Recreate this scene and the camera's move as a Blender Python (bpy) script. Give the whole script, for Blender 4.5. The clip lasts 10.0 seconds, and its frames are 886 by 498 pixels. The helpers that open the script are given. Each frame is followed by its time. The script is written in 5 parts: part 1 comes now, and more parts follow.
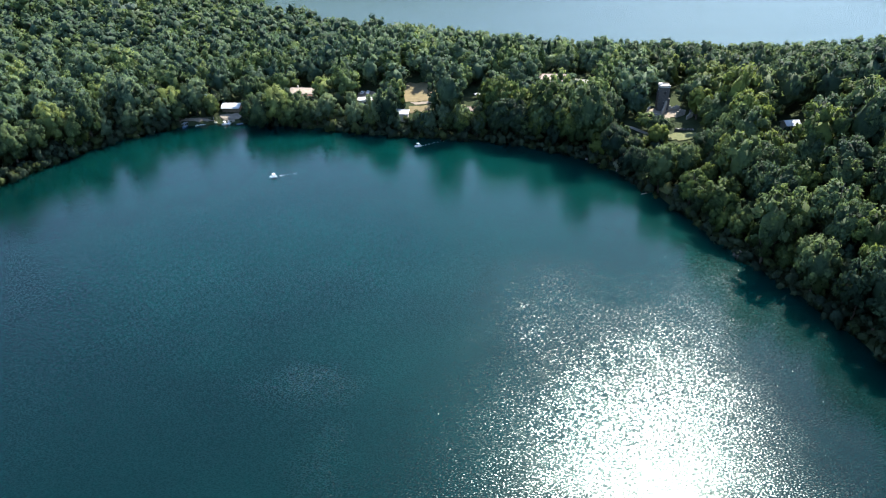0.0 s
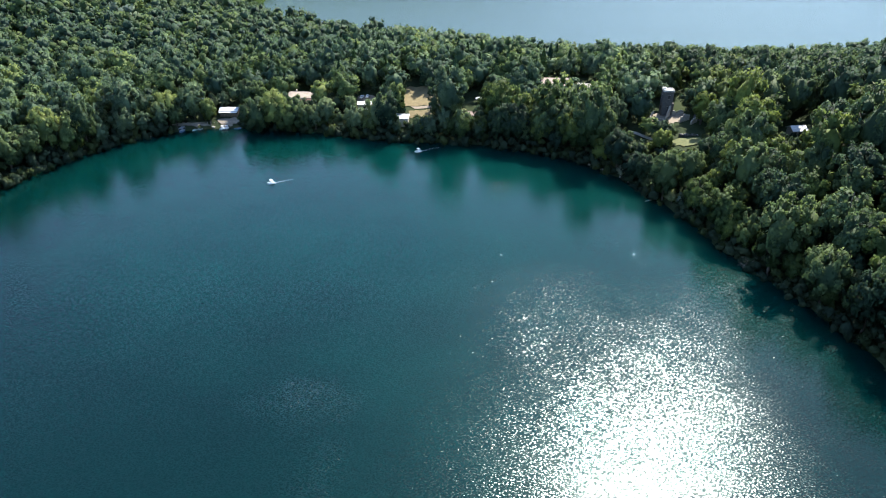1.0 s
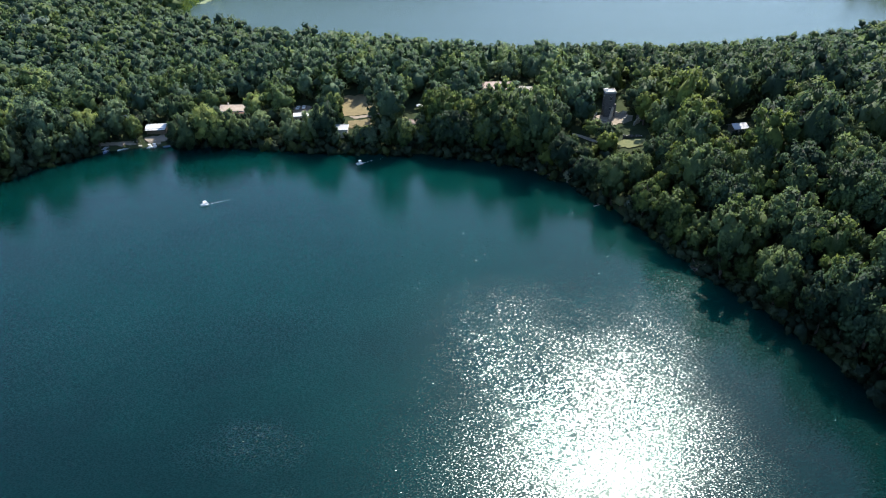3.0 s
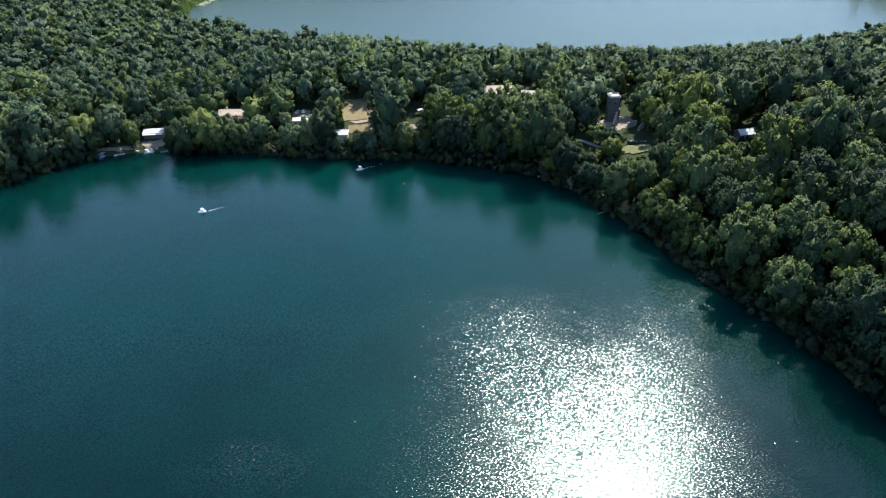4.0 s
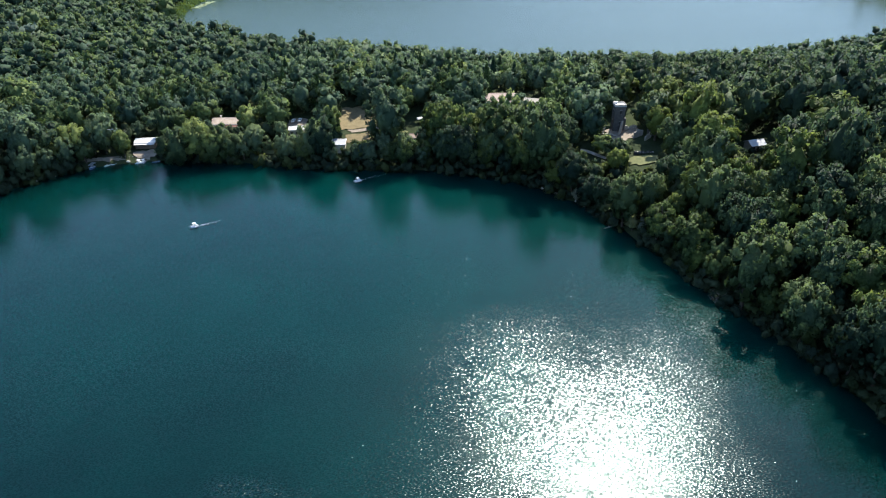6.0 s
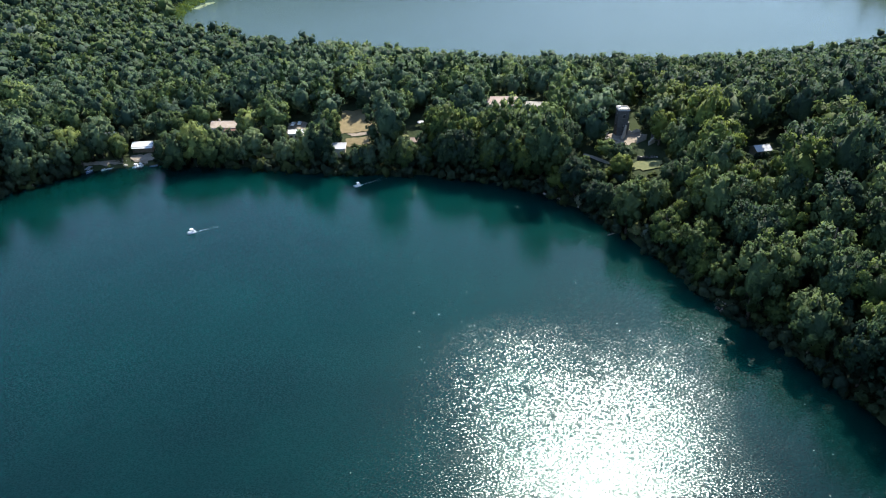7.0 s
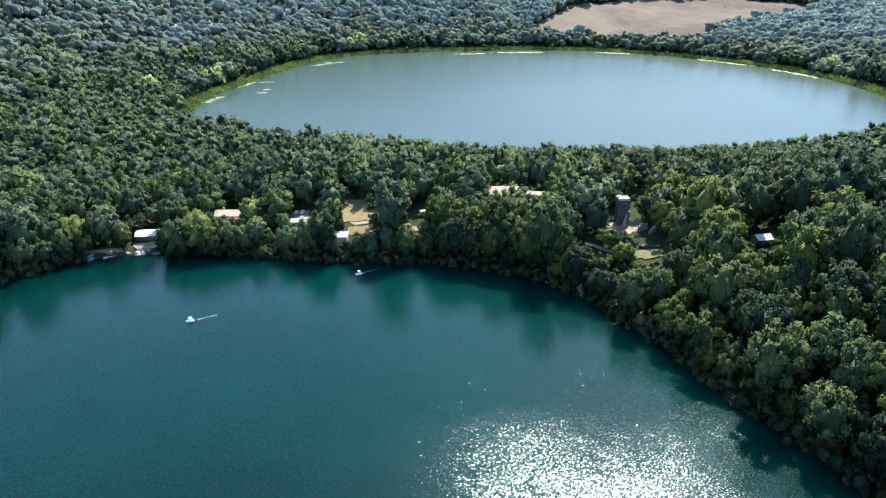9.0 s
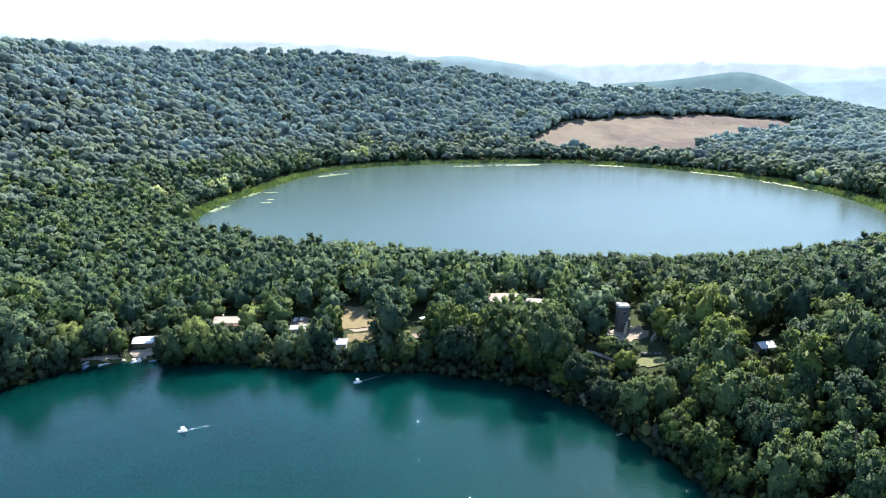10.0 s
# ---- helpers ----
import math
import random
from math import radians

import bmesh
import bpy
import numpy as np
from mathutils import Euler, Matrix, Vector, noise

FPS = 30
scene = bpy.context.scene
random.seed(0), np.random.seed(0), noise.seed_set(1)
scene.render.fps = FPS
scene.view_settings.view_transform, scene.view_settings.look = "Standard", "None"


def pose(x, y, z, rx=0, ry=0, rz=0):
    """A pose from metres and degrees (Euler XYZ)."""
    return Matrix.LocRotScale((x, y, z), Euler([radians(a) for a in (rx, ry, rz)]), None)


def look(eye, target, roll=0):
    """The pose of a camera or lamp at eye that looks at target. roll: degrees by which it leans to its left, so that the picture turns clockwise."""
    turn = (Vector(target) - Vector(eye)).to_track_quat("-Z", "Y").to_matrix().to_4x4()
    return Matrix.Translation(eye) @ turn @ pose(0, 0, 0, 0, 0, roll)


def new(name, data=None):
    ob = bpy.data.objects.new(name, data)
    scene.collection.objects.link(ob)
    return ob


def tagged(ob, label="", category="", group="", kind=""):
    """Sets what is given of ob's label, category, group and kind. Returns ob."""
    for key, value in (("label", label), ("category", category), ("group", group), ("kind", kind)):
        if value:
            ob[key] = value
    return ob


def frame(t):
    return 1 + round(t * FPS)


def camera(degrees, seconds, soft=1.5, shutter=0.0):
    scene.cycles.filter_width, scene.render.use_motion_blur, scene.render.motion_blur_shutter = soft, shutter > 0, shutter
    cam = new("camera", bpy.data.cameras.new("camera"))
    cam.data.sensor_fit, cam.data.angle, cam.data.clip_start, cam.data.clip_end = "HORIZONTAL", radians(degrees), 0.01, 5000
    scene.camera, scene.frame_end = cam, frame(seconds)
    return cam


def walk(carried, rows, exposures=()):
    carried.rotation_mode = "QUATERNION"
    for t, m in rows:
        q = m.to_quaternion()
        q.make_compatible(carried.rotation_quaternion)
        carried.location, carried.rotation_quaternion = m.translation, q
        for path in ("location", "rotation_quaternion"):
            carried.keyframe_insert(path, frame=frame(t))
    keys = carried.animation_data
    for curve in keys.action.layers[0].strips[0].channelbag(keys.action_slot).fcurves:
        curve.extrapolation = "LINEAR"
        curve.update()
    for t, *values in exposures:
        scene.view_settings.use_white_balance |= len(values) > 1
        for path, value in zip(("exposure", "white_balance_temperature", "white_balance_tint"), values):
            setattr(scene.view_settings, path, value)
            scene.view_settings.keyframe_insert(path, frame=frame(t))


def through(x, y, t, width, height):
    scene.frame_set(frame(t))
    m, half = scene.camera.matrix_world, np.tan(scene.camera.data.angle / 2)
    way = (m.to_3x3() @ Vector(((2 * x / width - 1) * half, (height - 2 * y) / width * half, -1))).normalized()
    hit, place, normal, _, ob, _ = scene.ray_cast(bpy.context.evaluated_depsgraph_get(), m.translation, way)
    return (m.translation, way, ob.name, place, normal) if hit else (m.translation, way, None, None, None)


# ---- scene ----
cam = camera(66.3, 10.0, 1.1)
PATH = [
    (0, (-0.53, -0.517, 129.629), (-0.512, 1.197, 128.599), 0.1),
    (0.5, (-0.467, 2.447, 129.673), (-0.45, 4.161, 128.643), 0.1),
    (1, (-0.37, 5.344, 129.746), (-0.354, 7.059, 128.717), 0.1),
    (1.2, (-0.32, 6.531, 129.789), (-0.266, 8.244, 128.76), 0.03),
    (1.5, (-0.244, 8.311, 129.853), (-0.113, 10.02, 128.824), -0.1),
    (2, (-0.165, 11.445, 129.954), (0.005, 13.151, 128.924), -0.2),
    (2.5, (-0.055, 14.411, 130.086), (0.115, 16.116, 129.055), -0.2),
    (4, (0.223, 23.219, 130.677), (0.391, 24.924, 129.645), -0.2),
    (4.5, (0.294, 26.179, 130.78), (0.463, 27.884, 129.748), -0.2),
    (5, (0.433, 29.088, 130.885), (0.602, 30.792, 129.852), -0.2),
    (5.5, (0.578, 31.968, 130.975), (0.748, 33.672, 129.943), -0.2),
    (7, (1.018, 39.428, 131.361), (1.187, 41.132, 130.329), -0.1),
    (7.5, (1.141, 40.827, 131.37), (1.306, 42.532, 130.338), -0.1),
    (8, (1.307, 41.397, 131.315), (1.469, 43.102, 130.283), -0.2),
    (8.5, (1.505, 41.719, 131.191), (1.671, 43.459, 130.219), -0.1),
    (9, (1.59, 41.782, 130.997), (1.764, 43.604, 130.191), -0.1),
    (9.5, (1.49, 41.585, 130.79), (1.671, 43.477, 130.169), -0.0),
    (9.7, (1.416, 41.464, 130.726), (1.6, 43.376, 130.173), 0.0),
    (9.8, (1.378, 41.404, 130.695), (1.563, 43.323, 130.166), 0.0),
    (10, (1.304, 41.283, 130.631), (1.49, 43.209, 130.125), 0.0),
]
EXPOSURES = [(0.0, 1.45), (1.0, 1.4), (2.5, 1.07), (8.0, 1.07), (9.0, 1.42), (9.5, 1.7), (10.0, 1.6)]
walk(cam, [(t, look(eye, target, roll)) for t, eye, target, roll in PATH], EXPOSURES)

# ---- daylight ----
SUN_AZIMUTH, SUN_HEIGHT = radians(24.8), radians(50.0)
TO_SUN = Vector((math.sin(SUN_AZIMUTH) * math.cos(SUN_HEIGHT), math.cos(SUN_AZIMUTH) * math.cos(SUN_HEIGHT), math.sin(SUN_HEIGHT)))
world = bpy.data.worlds.new("sky")
scene.world = world
world.use_nodes = True
wn = world.node_tree
sky = wn.nodes.new("ShaderNodeTexSky")
sky.sky_type, sky.sun_disc = "NISHITA", False
sky.sun_elevation, sky.sun_rotation = SUN_HEIGHT, SUN_AZIMUTH
sky.altitude, sky.air_density, sky.dust_density, sky.ozone_density = 700, 1.0, 0.4, 3.0
back = wn.nodes["Background"]
back.inputs["Strength"].default_value = 0.15
wn.links.new(sky.outputs["Color"], back.inputs["Color"])
sun = new("sun", bpy.data.lights.new("sun", "SUN"))
sun.data.energy, sun.data.angle, sun.data.color = 4.6, radians(0.6), (1.0, 0.95, 0.86)
sun.matrix_world = look(TO_SUN * 900, (0, 0, 0))


# ---- materials ----
class Nodes:
    """A material's node tree with short calls."""

    def __init__(self, name):
        self.mat = bpy.data.materials.new(name)
        self.mat.use_nodes = True
        self.t = self.mat.node_tree
        self.bsdf = self.t.nodes["Principled BSDF"]
        self.pos = self.node("ShaderNodeNewGeometry").outputs["Position"]

    def node(self, kind, **values):
        n = self.t.nodes.new(kind)
        for k, v in values.items():
            setattr(n, k, v)
        return n

    def put(self, socket, value):
        if isinstance(value, bpy.types.NodeSocket):
            self.t.links.new(value, socket)
        else:
            socket.default_value = value

    def noise(self, scale, detail=3.0, rough=0.55, vector=None, distort=0.0):
        n = self.node("ShaderNodeTexNoise")
        self.put(n.inputs["Vector"], vector or self.pos)
        n.inputs["Scale"].default_value, n.inputs["Detail"].default_value = scale, detail
        n.inputs["Roughness"].default_value, n.inputs["Distortion"].default_value = rough, distort
        return n.outputs["Fac"]

    def ramp(self, fac, stops):
        n = self.node("ShaderNodeValToRGB")
        while len(n.color_ramp.elements) < len(stops):
            n.color_ramp.elements.new(0.5)
        for e, (p, c) in zip(n.color_ramp.elements, stops):
            e.position, e.color = p, (*c, 1) if len(c) == 3 else c
        self.put(n.inputs["Fac"], fac)
        return n.outputs["Color"]

    def math(self, op, a, b=0.0, c=0.0, clamp=False):
        n = self.node("ShaderNodeMath", operation=op, use_clamp=clamp)
        for i, v in zip(n.inputs, (a, b, c)):
            self.put(i, v)
        return n.outputs[0]

    def span(self, v, a, b, lo=0.0, hi=1.0):
        n = self.node("ShaderNodeMapRange", interpolation_type="SMOOTHSTEP")
        for i, x in zip(n.inputs, (v, a, b, lo, hi)):
            self.put(i, x)
        return n.outputs[0]

    def mix(self, fac, a, b, blend="MIX"):
        n = self.node("ShaderNodeMix", data_type="RGBA", blend_type=blend)
        for key, v in ((0, fac), (6, a), (7, b)):
            self.put(n.inputs[key], (*v, 1) if isinstance(v, tuple) and len(v) == 3 else v)
        return n.outputs[2]

    def split(self, vector=None):
        n = self.node("ShaderNodeSeparateXYZ")
        self.put(n.inputs[0], vector or self.pos)
        return n.outputs

    def bump(self, height, distance, strength=1.0):
        n = self.node("ShaderNodeBump")
        self.put(n.inputs["Height"], height)
        self.put(n.inputs["Distance"], distance)
        self.put(n.inputs["Strength"], strength)
        return n.outputs["Normal"]

    def ruffled(self, scale, amount, lift=0.0):
        """A normal that turns every way about that of the bough (or of the surface, where no bough is given), like leaves."""
        leaf = self.node("ShaderNodeTexNoise")
        leaf.inputs["Scale"].default_value, leaf.inputs["Detail"].default_value = scale, 2.0
        self.put(leaf.inputs["Vector"], self.pos)
        off = self.node("ShaderNodeVectorMath", operation="SUBTRACT")
        self.put(off.inputs[0], leaf.outputs["Color"])
        off.inputs[1].default_value = (0.5, 0.5, 0.5)
        add = self.node("ShaderNodeVectorMath", operation="MULTIPLY_ADD")
        self.put(add.inputs[0], off.outputs[0])
        add.inputs[1].default_value = (amount,) * 3
        turned = self.node("ShaderNodeVectorTransform", vector_type="VECTOR", convert_from="OBJECT", convert_to="WORLD")
        self.put(turned.inputs[0], self.node("ShaderNodeAttribute", attribute_name="spray").outputs["Vector"])
        spray = self.node("ShaderNodeVectorMath", operation="NORMALIZE")
        self.put(spray.inputs[0], turned.outputs[0])
        size = self.node("ShaderNodeVectorMath", operation="LENGTH")
        self.put(size.inputs[0], spray.outputs[0])
        own = self.node("ShaderNodeVectorMath", operation="SCALE")
        self.put(own.inputs[0], self.node("ShaderNodeNewGeometry").outputs["Normal"])
        self.put(own.inputs["Scale"], self.math("MAXIMUM", self.math("SUBTRACT", 1.0, size.outputs["Value"]), 0.0))
        base = self.node("ShaderNodeVectorMath", operation="ADD")
        self.put(base.inputs[0], spray.outputs[0])
        self.put(base.inputs[1], own.outputs[0])
        high = self.node("ShaderNodeVectorMath", operation="ADD")
        self.put(high.inputs[0], base.outputs[0])
        high.inputs[1].default_value = (0, 0, lift)
        self.put(add.inputs[2], high.outputs[0])
        unit_length = self.node("ShaderNodeVectorMath", operation="NORMALIZE")
        self.put(unit_length.inputs[0], add.outputs[0])
        return unit_length.outputs[0]

    def done(self, colour=None, roughness=0.8, normal=None, **more):
        if colour is not None:
            self.put(self.bsdf.inputs["Base Color"], (*colour, 1) if isinstance(colour, tuple) else colour)
        self.put(self.bsdf.inputs["Roughness"], roughness)
        if normal is not None:
            self.put(self.bsdf.inputs["Normal"], normal)
        for key, v in more.items():
            self.put(self.bsdf.inputs[key.replace("_", " ")], v)
        return self.mat


def foliage(name, dark, mid, light, patch=0.09, through=0.28, gloss=0.06, grain=2.2, ruffle=1.1, shine=(1.15, 1.3, 0.75), kinds_apart=0.2, tint=0.7, lift=0.0):
    """Leaves: hue changes from crown to crown and from clump to clump, with some light through them."""
    n = Nodes(name)
    crowns = n.noise(patch, 2.0, 0.6)
    clumps = n.noise(0.9, 2.0, 0.6)
    one = n.node("ShaderNodeObjectInfo").outputs["Random"]
    island = n.node("ShaderNodeNewGeometry").outputs["Random Per Island"]
    v = n.math("ADD", n.math("MULTIPLY", crowns, 0.85), n.math("MULTIPLY", clumps, 0.2))
    v = n.math("ADD", v, n.math("MULTIPLY_ADD", n.noise(0.011, 2.0), 0.5, -0.275))
    v = n.math("ADD", v, n.math("MULTIPLY", n.math("SUBTRACT", one, 0.5), 0.34))
    v = n.math("ADD", v, n.math("MULTIPLY", n.math("SUBTRACT", island, 0.5), 0.2))
    kind = n.node("ShaderNodeAttribute", attribute_name="kind").outputs["Fac"]
    hue = n.math("FRACT", n.math("ADD", n.math("MULTIPLY", kind, 7.3), n.math("MULTIPLY", one, 5.1)))
    v = n.math("ADD", v, n.math("MULTIPLY", kind, kinds_apart))
    colour = n.ramp(v, [(0.32, dark), (0.5, mid), (0.68, light)])
    colour = n.mix(n.span(hue, 0.66, 0.74, 0, tint), colour, n.mix(1.0, colour, (1.28, 1.16, 0.62), "MULTIPLY"))
    colour = n.mix(n.span(hue, 0.22, 0.28, tint, 0), colour, n.mix(1.0, colour, (0.74, 0.80, 0.86), "MULTIPLY"))
    n.done(colour, 0.58, n.ruffled(grain, ruffle, lift), **{"Specular_IOR_Level": gloss})
    lit = n.node("ShaderNodeBsdfTranslucent")
    n.put(lit.inputs["Color"], n.mix(1.0, colour, shine, "MULTIPLY"))
    mix = n.node("ShaderNodeMixShader")
    mix.inputs[0].default_value = through
    n.t.links.new(n.bsdf.outputs[0], mix.inputs[1])
    n.t.links.new(lit.outputs[0], mix.inputs[2])
    n.t.links.new(mix.outputs[0], n.t.nodes["Material Output"].inputs["Surface"])
    return n.mat


def water_small():
    """Deep green-blue crater water under small wind ripples, steeper on the west side and in gusts placed to fit the
    glitter's outline from the camera.
    """
    n = Nodes("lake_water")
    x, y, _ = n.split()
    wob = n.node("ShaderNodeVectorMath", operation="MULTIPLY_ADD")
    tone = n.node("ShaderNodeTexNoise")
    tone.inputs["Scale"].default_value, tone.inputs["Detail"].default_value = 0.05, 6.0
    n.put(tone.inputs["Vector"], n.pos)
    n.put(wob.inputs[0], tone.outputs["Color"])
    wob.inputs[1].default_value = (26, 26, 0)
    wob.inputs[2].default_value = (-13, -13, 0)
    gusty = n.node("ShaderNodeVectorMath", operation="ADD")
    n.put(gusty.inputs[0], wob.outputs[0])
    n.put(gusty.inputs[1], n.pos)
    wx, wy, _ = n.split(gusty.outputs[0])

    def blot(cx, cy, rx, ry):
        u = n.math("DIVIDE", n.math("SUBTRACT", wx, cx), rx)
        w = n.math("DIVIDE", n.math("SUBTRACT", wy, cy), ry)
        return n.span(n.math("ADD", n.math("MULTIPLY", u, u), n.math("MULTIPLY", w, w)), 0.0, 1.0, 1.0, 0.0)

    # places and strengths fitted to the glitter's edges in the camera's view
    steepness = n.math("MULTIPLY_ADD", n.span(wx, 14, 44), -0.08, 0.72)
    steepness = n.math("MULTIPLY_ADD", blot(68, 196, 34, 26), -0.16, steepness)
    steepness = n.math("MULTIPLY_ADD", blot(43, 203, 17, 17), 0.25, steepness)
    steepness = n.math("MULTIPLY_ADD", blot(27, 182, 24, 30), 0.26, steepness)
    steepness = n.math("MULTIPLY_ADD", blot(104, 138, 26, 60), -0.22, steepness)
    steepness = n.math("MULTIPLY_ADD", blot(-37, 141, 22, 13), 0.95, steepness)
    steepness = n.math("MULTIPLY_ADD", blot(-30, 110, 12, 24), 0.6, steepness)
    steepness = n.math("MULTIPLY", steepness, n.span(wy, 192, 218, 1.0, 0.52))
    steepness = n.math("MULTIPLY", steepness, n.span(n.noise(0.09, 4.0, 0.65), 0.3, 0.7, 0.86, 1.14))
    rip = n.node("ShaderNodeMapping")
    rip.inputs["Rotation"].default_value, rip.inputs["Scale"].default_value = (0, 0, 0.35), (1.0, 1.4, 1.0)
    n.put(rip.inputs["Vector"], n.pos)
    facets = n.node("ShaderNodeTexNoise")
    facets.inputs["Scale"].default_value, facets.inputs["Detail"].default_value = 1.9, 3.0
    n.put(facets.inputs["Vector"], rip.outputs[0])
    tilt = n.node("ShaderNodeVectorMath", operation="SUBTRACT")
    n.put(tilt.inputs[0], facets.outputs["Color"])
    tilt.inputs[1].default_value = (0.5, 0.5, 0.5)
    # the steepest ripples level off, so that the glitter has an edge
    reach = n.node("ShaderNodeVectorMath", operation="LENGTH")
    n.put(reach.inputs[0], tilt.outputs[0])
    ease = n.math("SQRT", n.math("MULTIPLY_ADD", reach.outputs["Value"], reach.outputs["Value"], 0.02))
    steep = n.node("ShaderNodeVectorMath", operation="SCALE")
    n.put(steep.inputs[0], tilt.outputs[0])
    n.put(steep.inputs["Scale"], n.math("DIVIDE", n.math("MULTIPLY", steepness, 0.2), ease))
    level = n.node("ShaderNodeVectorMath", operation="MULTIPLY_ADD")
    n.put(level.inputs[0], steep.outputs[0])
    level.inputs[1].default_value, level.inputs[2].default_value = (1, 1, 0), (0, 0, 1)
    cells = n.node("ShaderNodeTexVoronoi")
    cells.inputs["Scale"].default_value = 6.0
    n.put(cells.inputs["Vector"], n.pos)
    pick, tx, ty = n.split(cells.outputs["Color"])
    rare = n.math("MULTIPLY", n.math("GREATER_THAN", pick, 0.982), n.math("MULTIPLY", n.span(x, -40, 20), n.span(n.noise(0.03, 3.0), 0.38, 0.6)))
    kick = n.node("ShaderNodeCombineXYZ")
    n.put(kick.inputs[0], n.math("MULTIPLY", n.math("SUBTRACT", tx, 0.5), n.math("MULTIPLY", rare, 0.6)))
    n.put(kick.inputs[1], n.math("MULTIPLY", n.math("SUBTRACT", ty, 0.5), n.math("MULTIPLY", rare, 0.7)))
    both = n.node("ShaderNodeVectorMath", operation="ADD")
    n.put(both.inputs[0], level.outputs[0])
    n.put(both.inputs[1], kick.outputs[0])
    facing = n.node("ShaderNodeVectorMath", operation="NORMALIZE")
    n.put(facing.inputs[0], both.outputs[0])
    n.bsdf.subsurface_method = "BURLEY"
    # body colour painted brighter towards the sun, darker where the view is steep
    sunward_tone = n.math("ADD", n.noise(0.012, 3.0), n.math("ADD", n.span(x, -190, 40, -0.22, 0.16), n.span(y, 80, 270, -0.32, 0.1)))
    colour = n.ramp(sunward_tone, [(0.2, (0.0003, 0.0102, 0.0102)), (0.75, (0.0004, 0.0236, 0.0212))])
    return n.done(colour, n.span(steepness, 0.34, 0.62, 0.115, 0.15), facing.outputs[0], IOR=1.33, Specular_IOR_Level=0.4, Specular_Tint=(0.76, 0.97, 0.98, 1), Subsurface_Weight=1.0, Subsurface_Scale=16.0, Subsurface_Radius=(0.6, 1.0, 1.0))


def water_large():
    n = Nodes("wide_lake_water")
    rip = n.node("ShaderNodeMapping")
    rip.inputs["Scale"].default_value = (0.6, 1.6, 1.0)
    n.put(rip.inputs["Vector"], n.pos)
    waves = n.math("ADD", n.noise(0.7, 3.0, 0.6, rip.outputs[0]), n.noise(0.08, 2.0, 0.5, rip.outputs[0]))
    colour = n.ramp(n.noise(0.006, 4.0), [(0.3, (0.034, 0.060, 0.050)), (0.7, (0.040, 0.069, 0.057))])
    return n.done(colour, 0.26, n.bump(waves, 0.06), IOR=1.25, Specular_Tint=(0.24, 0.28, 0.20, 1))


def soil():
    n = Nodes("forest_floor")
    c = n.ramp(n.noise(0.25, 5.0, 0.65), [(0.3, (0.022, 0.032, 0.014)), (0.5, (0.034, 0.048, 0.022)), (0.7, (0.050, 0.060, 0.030))])
    c = n.mix(n.span(n.noise(0.02, 3.0), 0.5, 0.7), c, (0.042, 0.056, 0.022))
    return n.done(c, 0.95, n.bump(n.noise(1.3, 4.0), 0.3), **{"Specular_IOR_Level": 0.1})


M_GROUND = soil()
M_WATER, M_WIDE = water_small(), water_large()
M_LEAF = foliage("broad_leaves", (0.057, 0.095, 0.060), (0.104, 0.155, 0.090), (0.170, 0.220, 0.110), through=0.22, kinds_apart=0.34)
# the bank trees' shadow side is put into a darker leaf colour
M_BANK = foliage("bank_shaded_leaves", (0.026, 0.048, 0.031), (0.053, 0.089, 0.046), (0.108, 0.150, 0.060), through=0.16, kinds_apart=0.42)
# the shade of the slope turned from the sun is put into this colour
M_EAST_SHADED = foliage("east_shaded_leaves", (0.030, 0.053, 0.034), (0.053, 0.084, 0.048), (0.088, 0.121, 0.059), through=0.18, kinds_apart=0.34)
# near-black leaf colour stands in for the shade at the bank's foot
M_SHRUB_SHADE = foliage("shrub_shade_leaves", (0.020, 0.034, 0.022), (0.034, 0.053, 0.032), (0.056, 0.076, 0.040), through=0.15, gloss=0.05)
M_NEEDLE = foliage("needles", (0.022, 0.050, 0.030), (0.036, 0.072, 0.040), (0.056, 0.096, 0.050), through=0.15)
M_PALE = foliage("silver_leaves", (0.12, 0.15, 0.10), (0.20, 0.23, 0.16), (0.30, 0.32, 0.24), through=0.36)
M_SILVER = foliage("poplar_leaves", (0.24, 0.29, 0.25), (0.34, 0.40, 0.34), (0.44, 0.49, 0.42), through=0.5, kinds_apart=0.1)
M_SHORE = foliage("shore_leaves", (0.034, 0.062, 0.039), (0.056, 0.091, 0.054), (0.080, 0.119, 0.064), through=0.2, grain=1.2, ruffle=1.0, kinds_apart=0.26)
# distance haze is put into these leaves: paler, bluer, more see-through by tier
M_SLOPE = foliage("slope_hazed_leaves", (0.080, 0.116, 0.096), (0.108, 0.150, 0.122), (0.134, 0.176, 0.134), patch=0.06, through=0.42, gloss=0.05, grain=1.0, ruffle=0.8, shine=(1.15, 1.2, 1.0), kinds_apart=0.2, tint=0.35, lift=0.3)
M_HIGH = foliage("high_hazed_leaves", (0.123, 0.165, 0.163), (0.156, 0.207, 0.196), (0.189, 0.238, 0.211), patch=0.045, through=0.5, gloss=0.0, grain=1.1, ruffle=1.2, shine=(1.15, 1.2, 1.1), kinds_apart=0.2, tint=0.3, lift=0.25)
M_FAR = foliage("far_hazed_leaves", (0.168, 0.236, 0.258), (0.211, 0.286, 0.300), (0.248, 0.318, 0.312), patch=0.035, through=0.58, gloss=0.0, grain=1.0, ruffle=1.1, shine=(1.15, 1.2, 1.15), kinds_apart=0.16, tint=0.25, lift=0.25)


def bark():
    n = Nodes("bark")
    return n.done(n.ramp(n.noise(3.0, 4.0), [(0.3, (0.05, 0.04, 0.03)), (0.7, (0.14, 0.11, 0.085))]), 0.9)


M_BARK = bark()

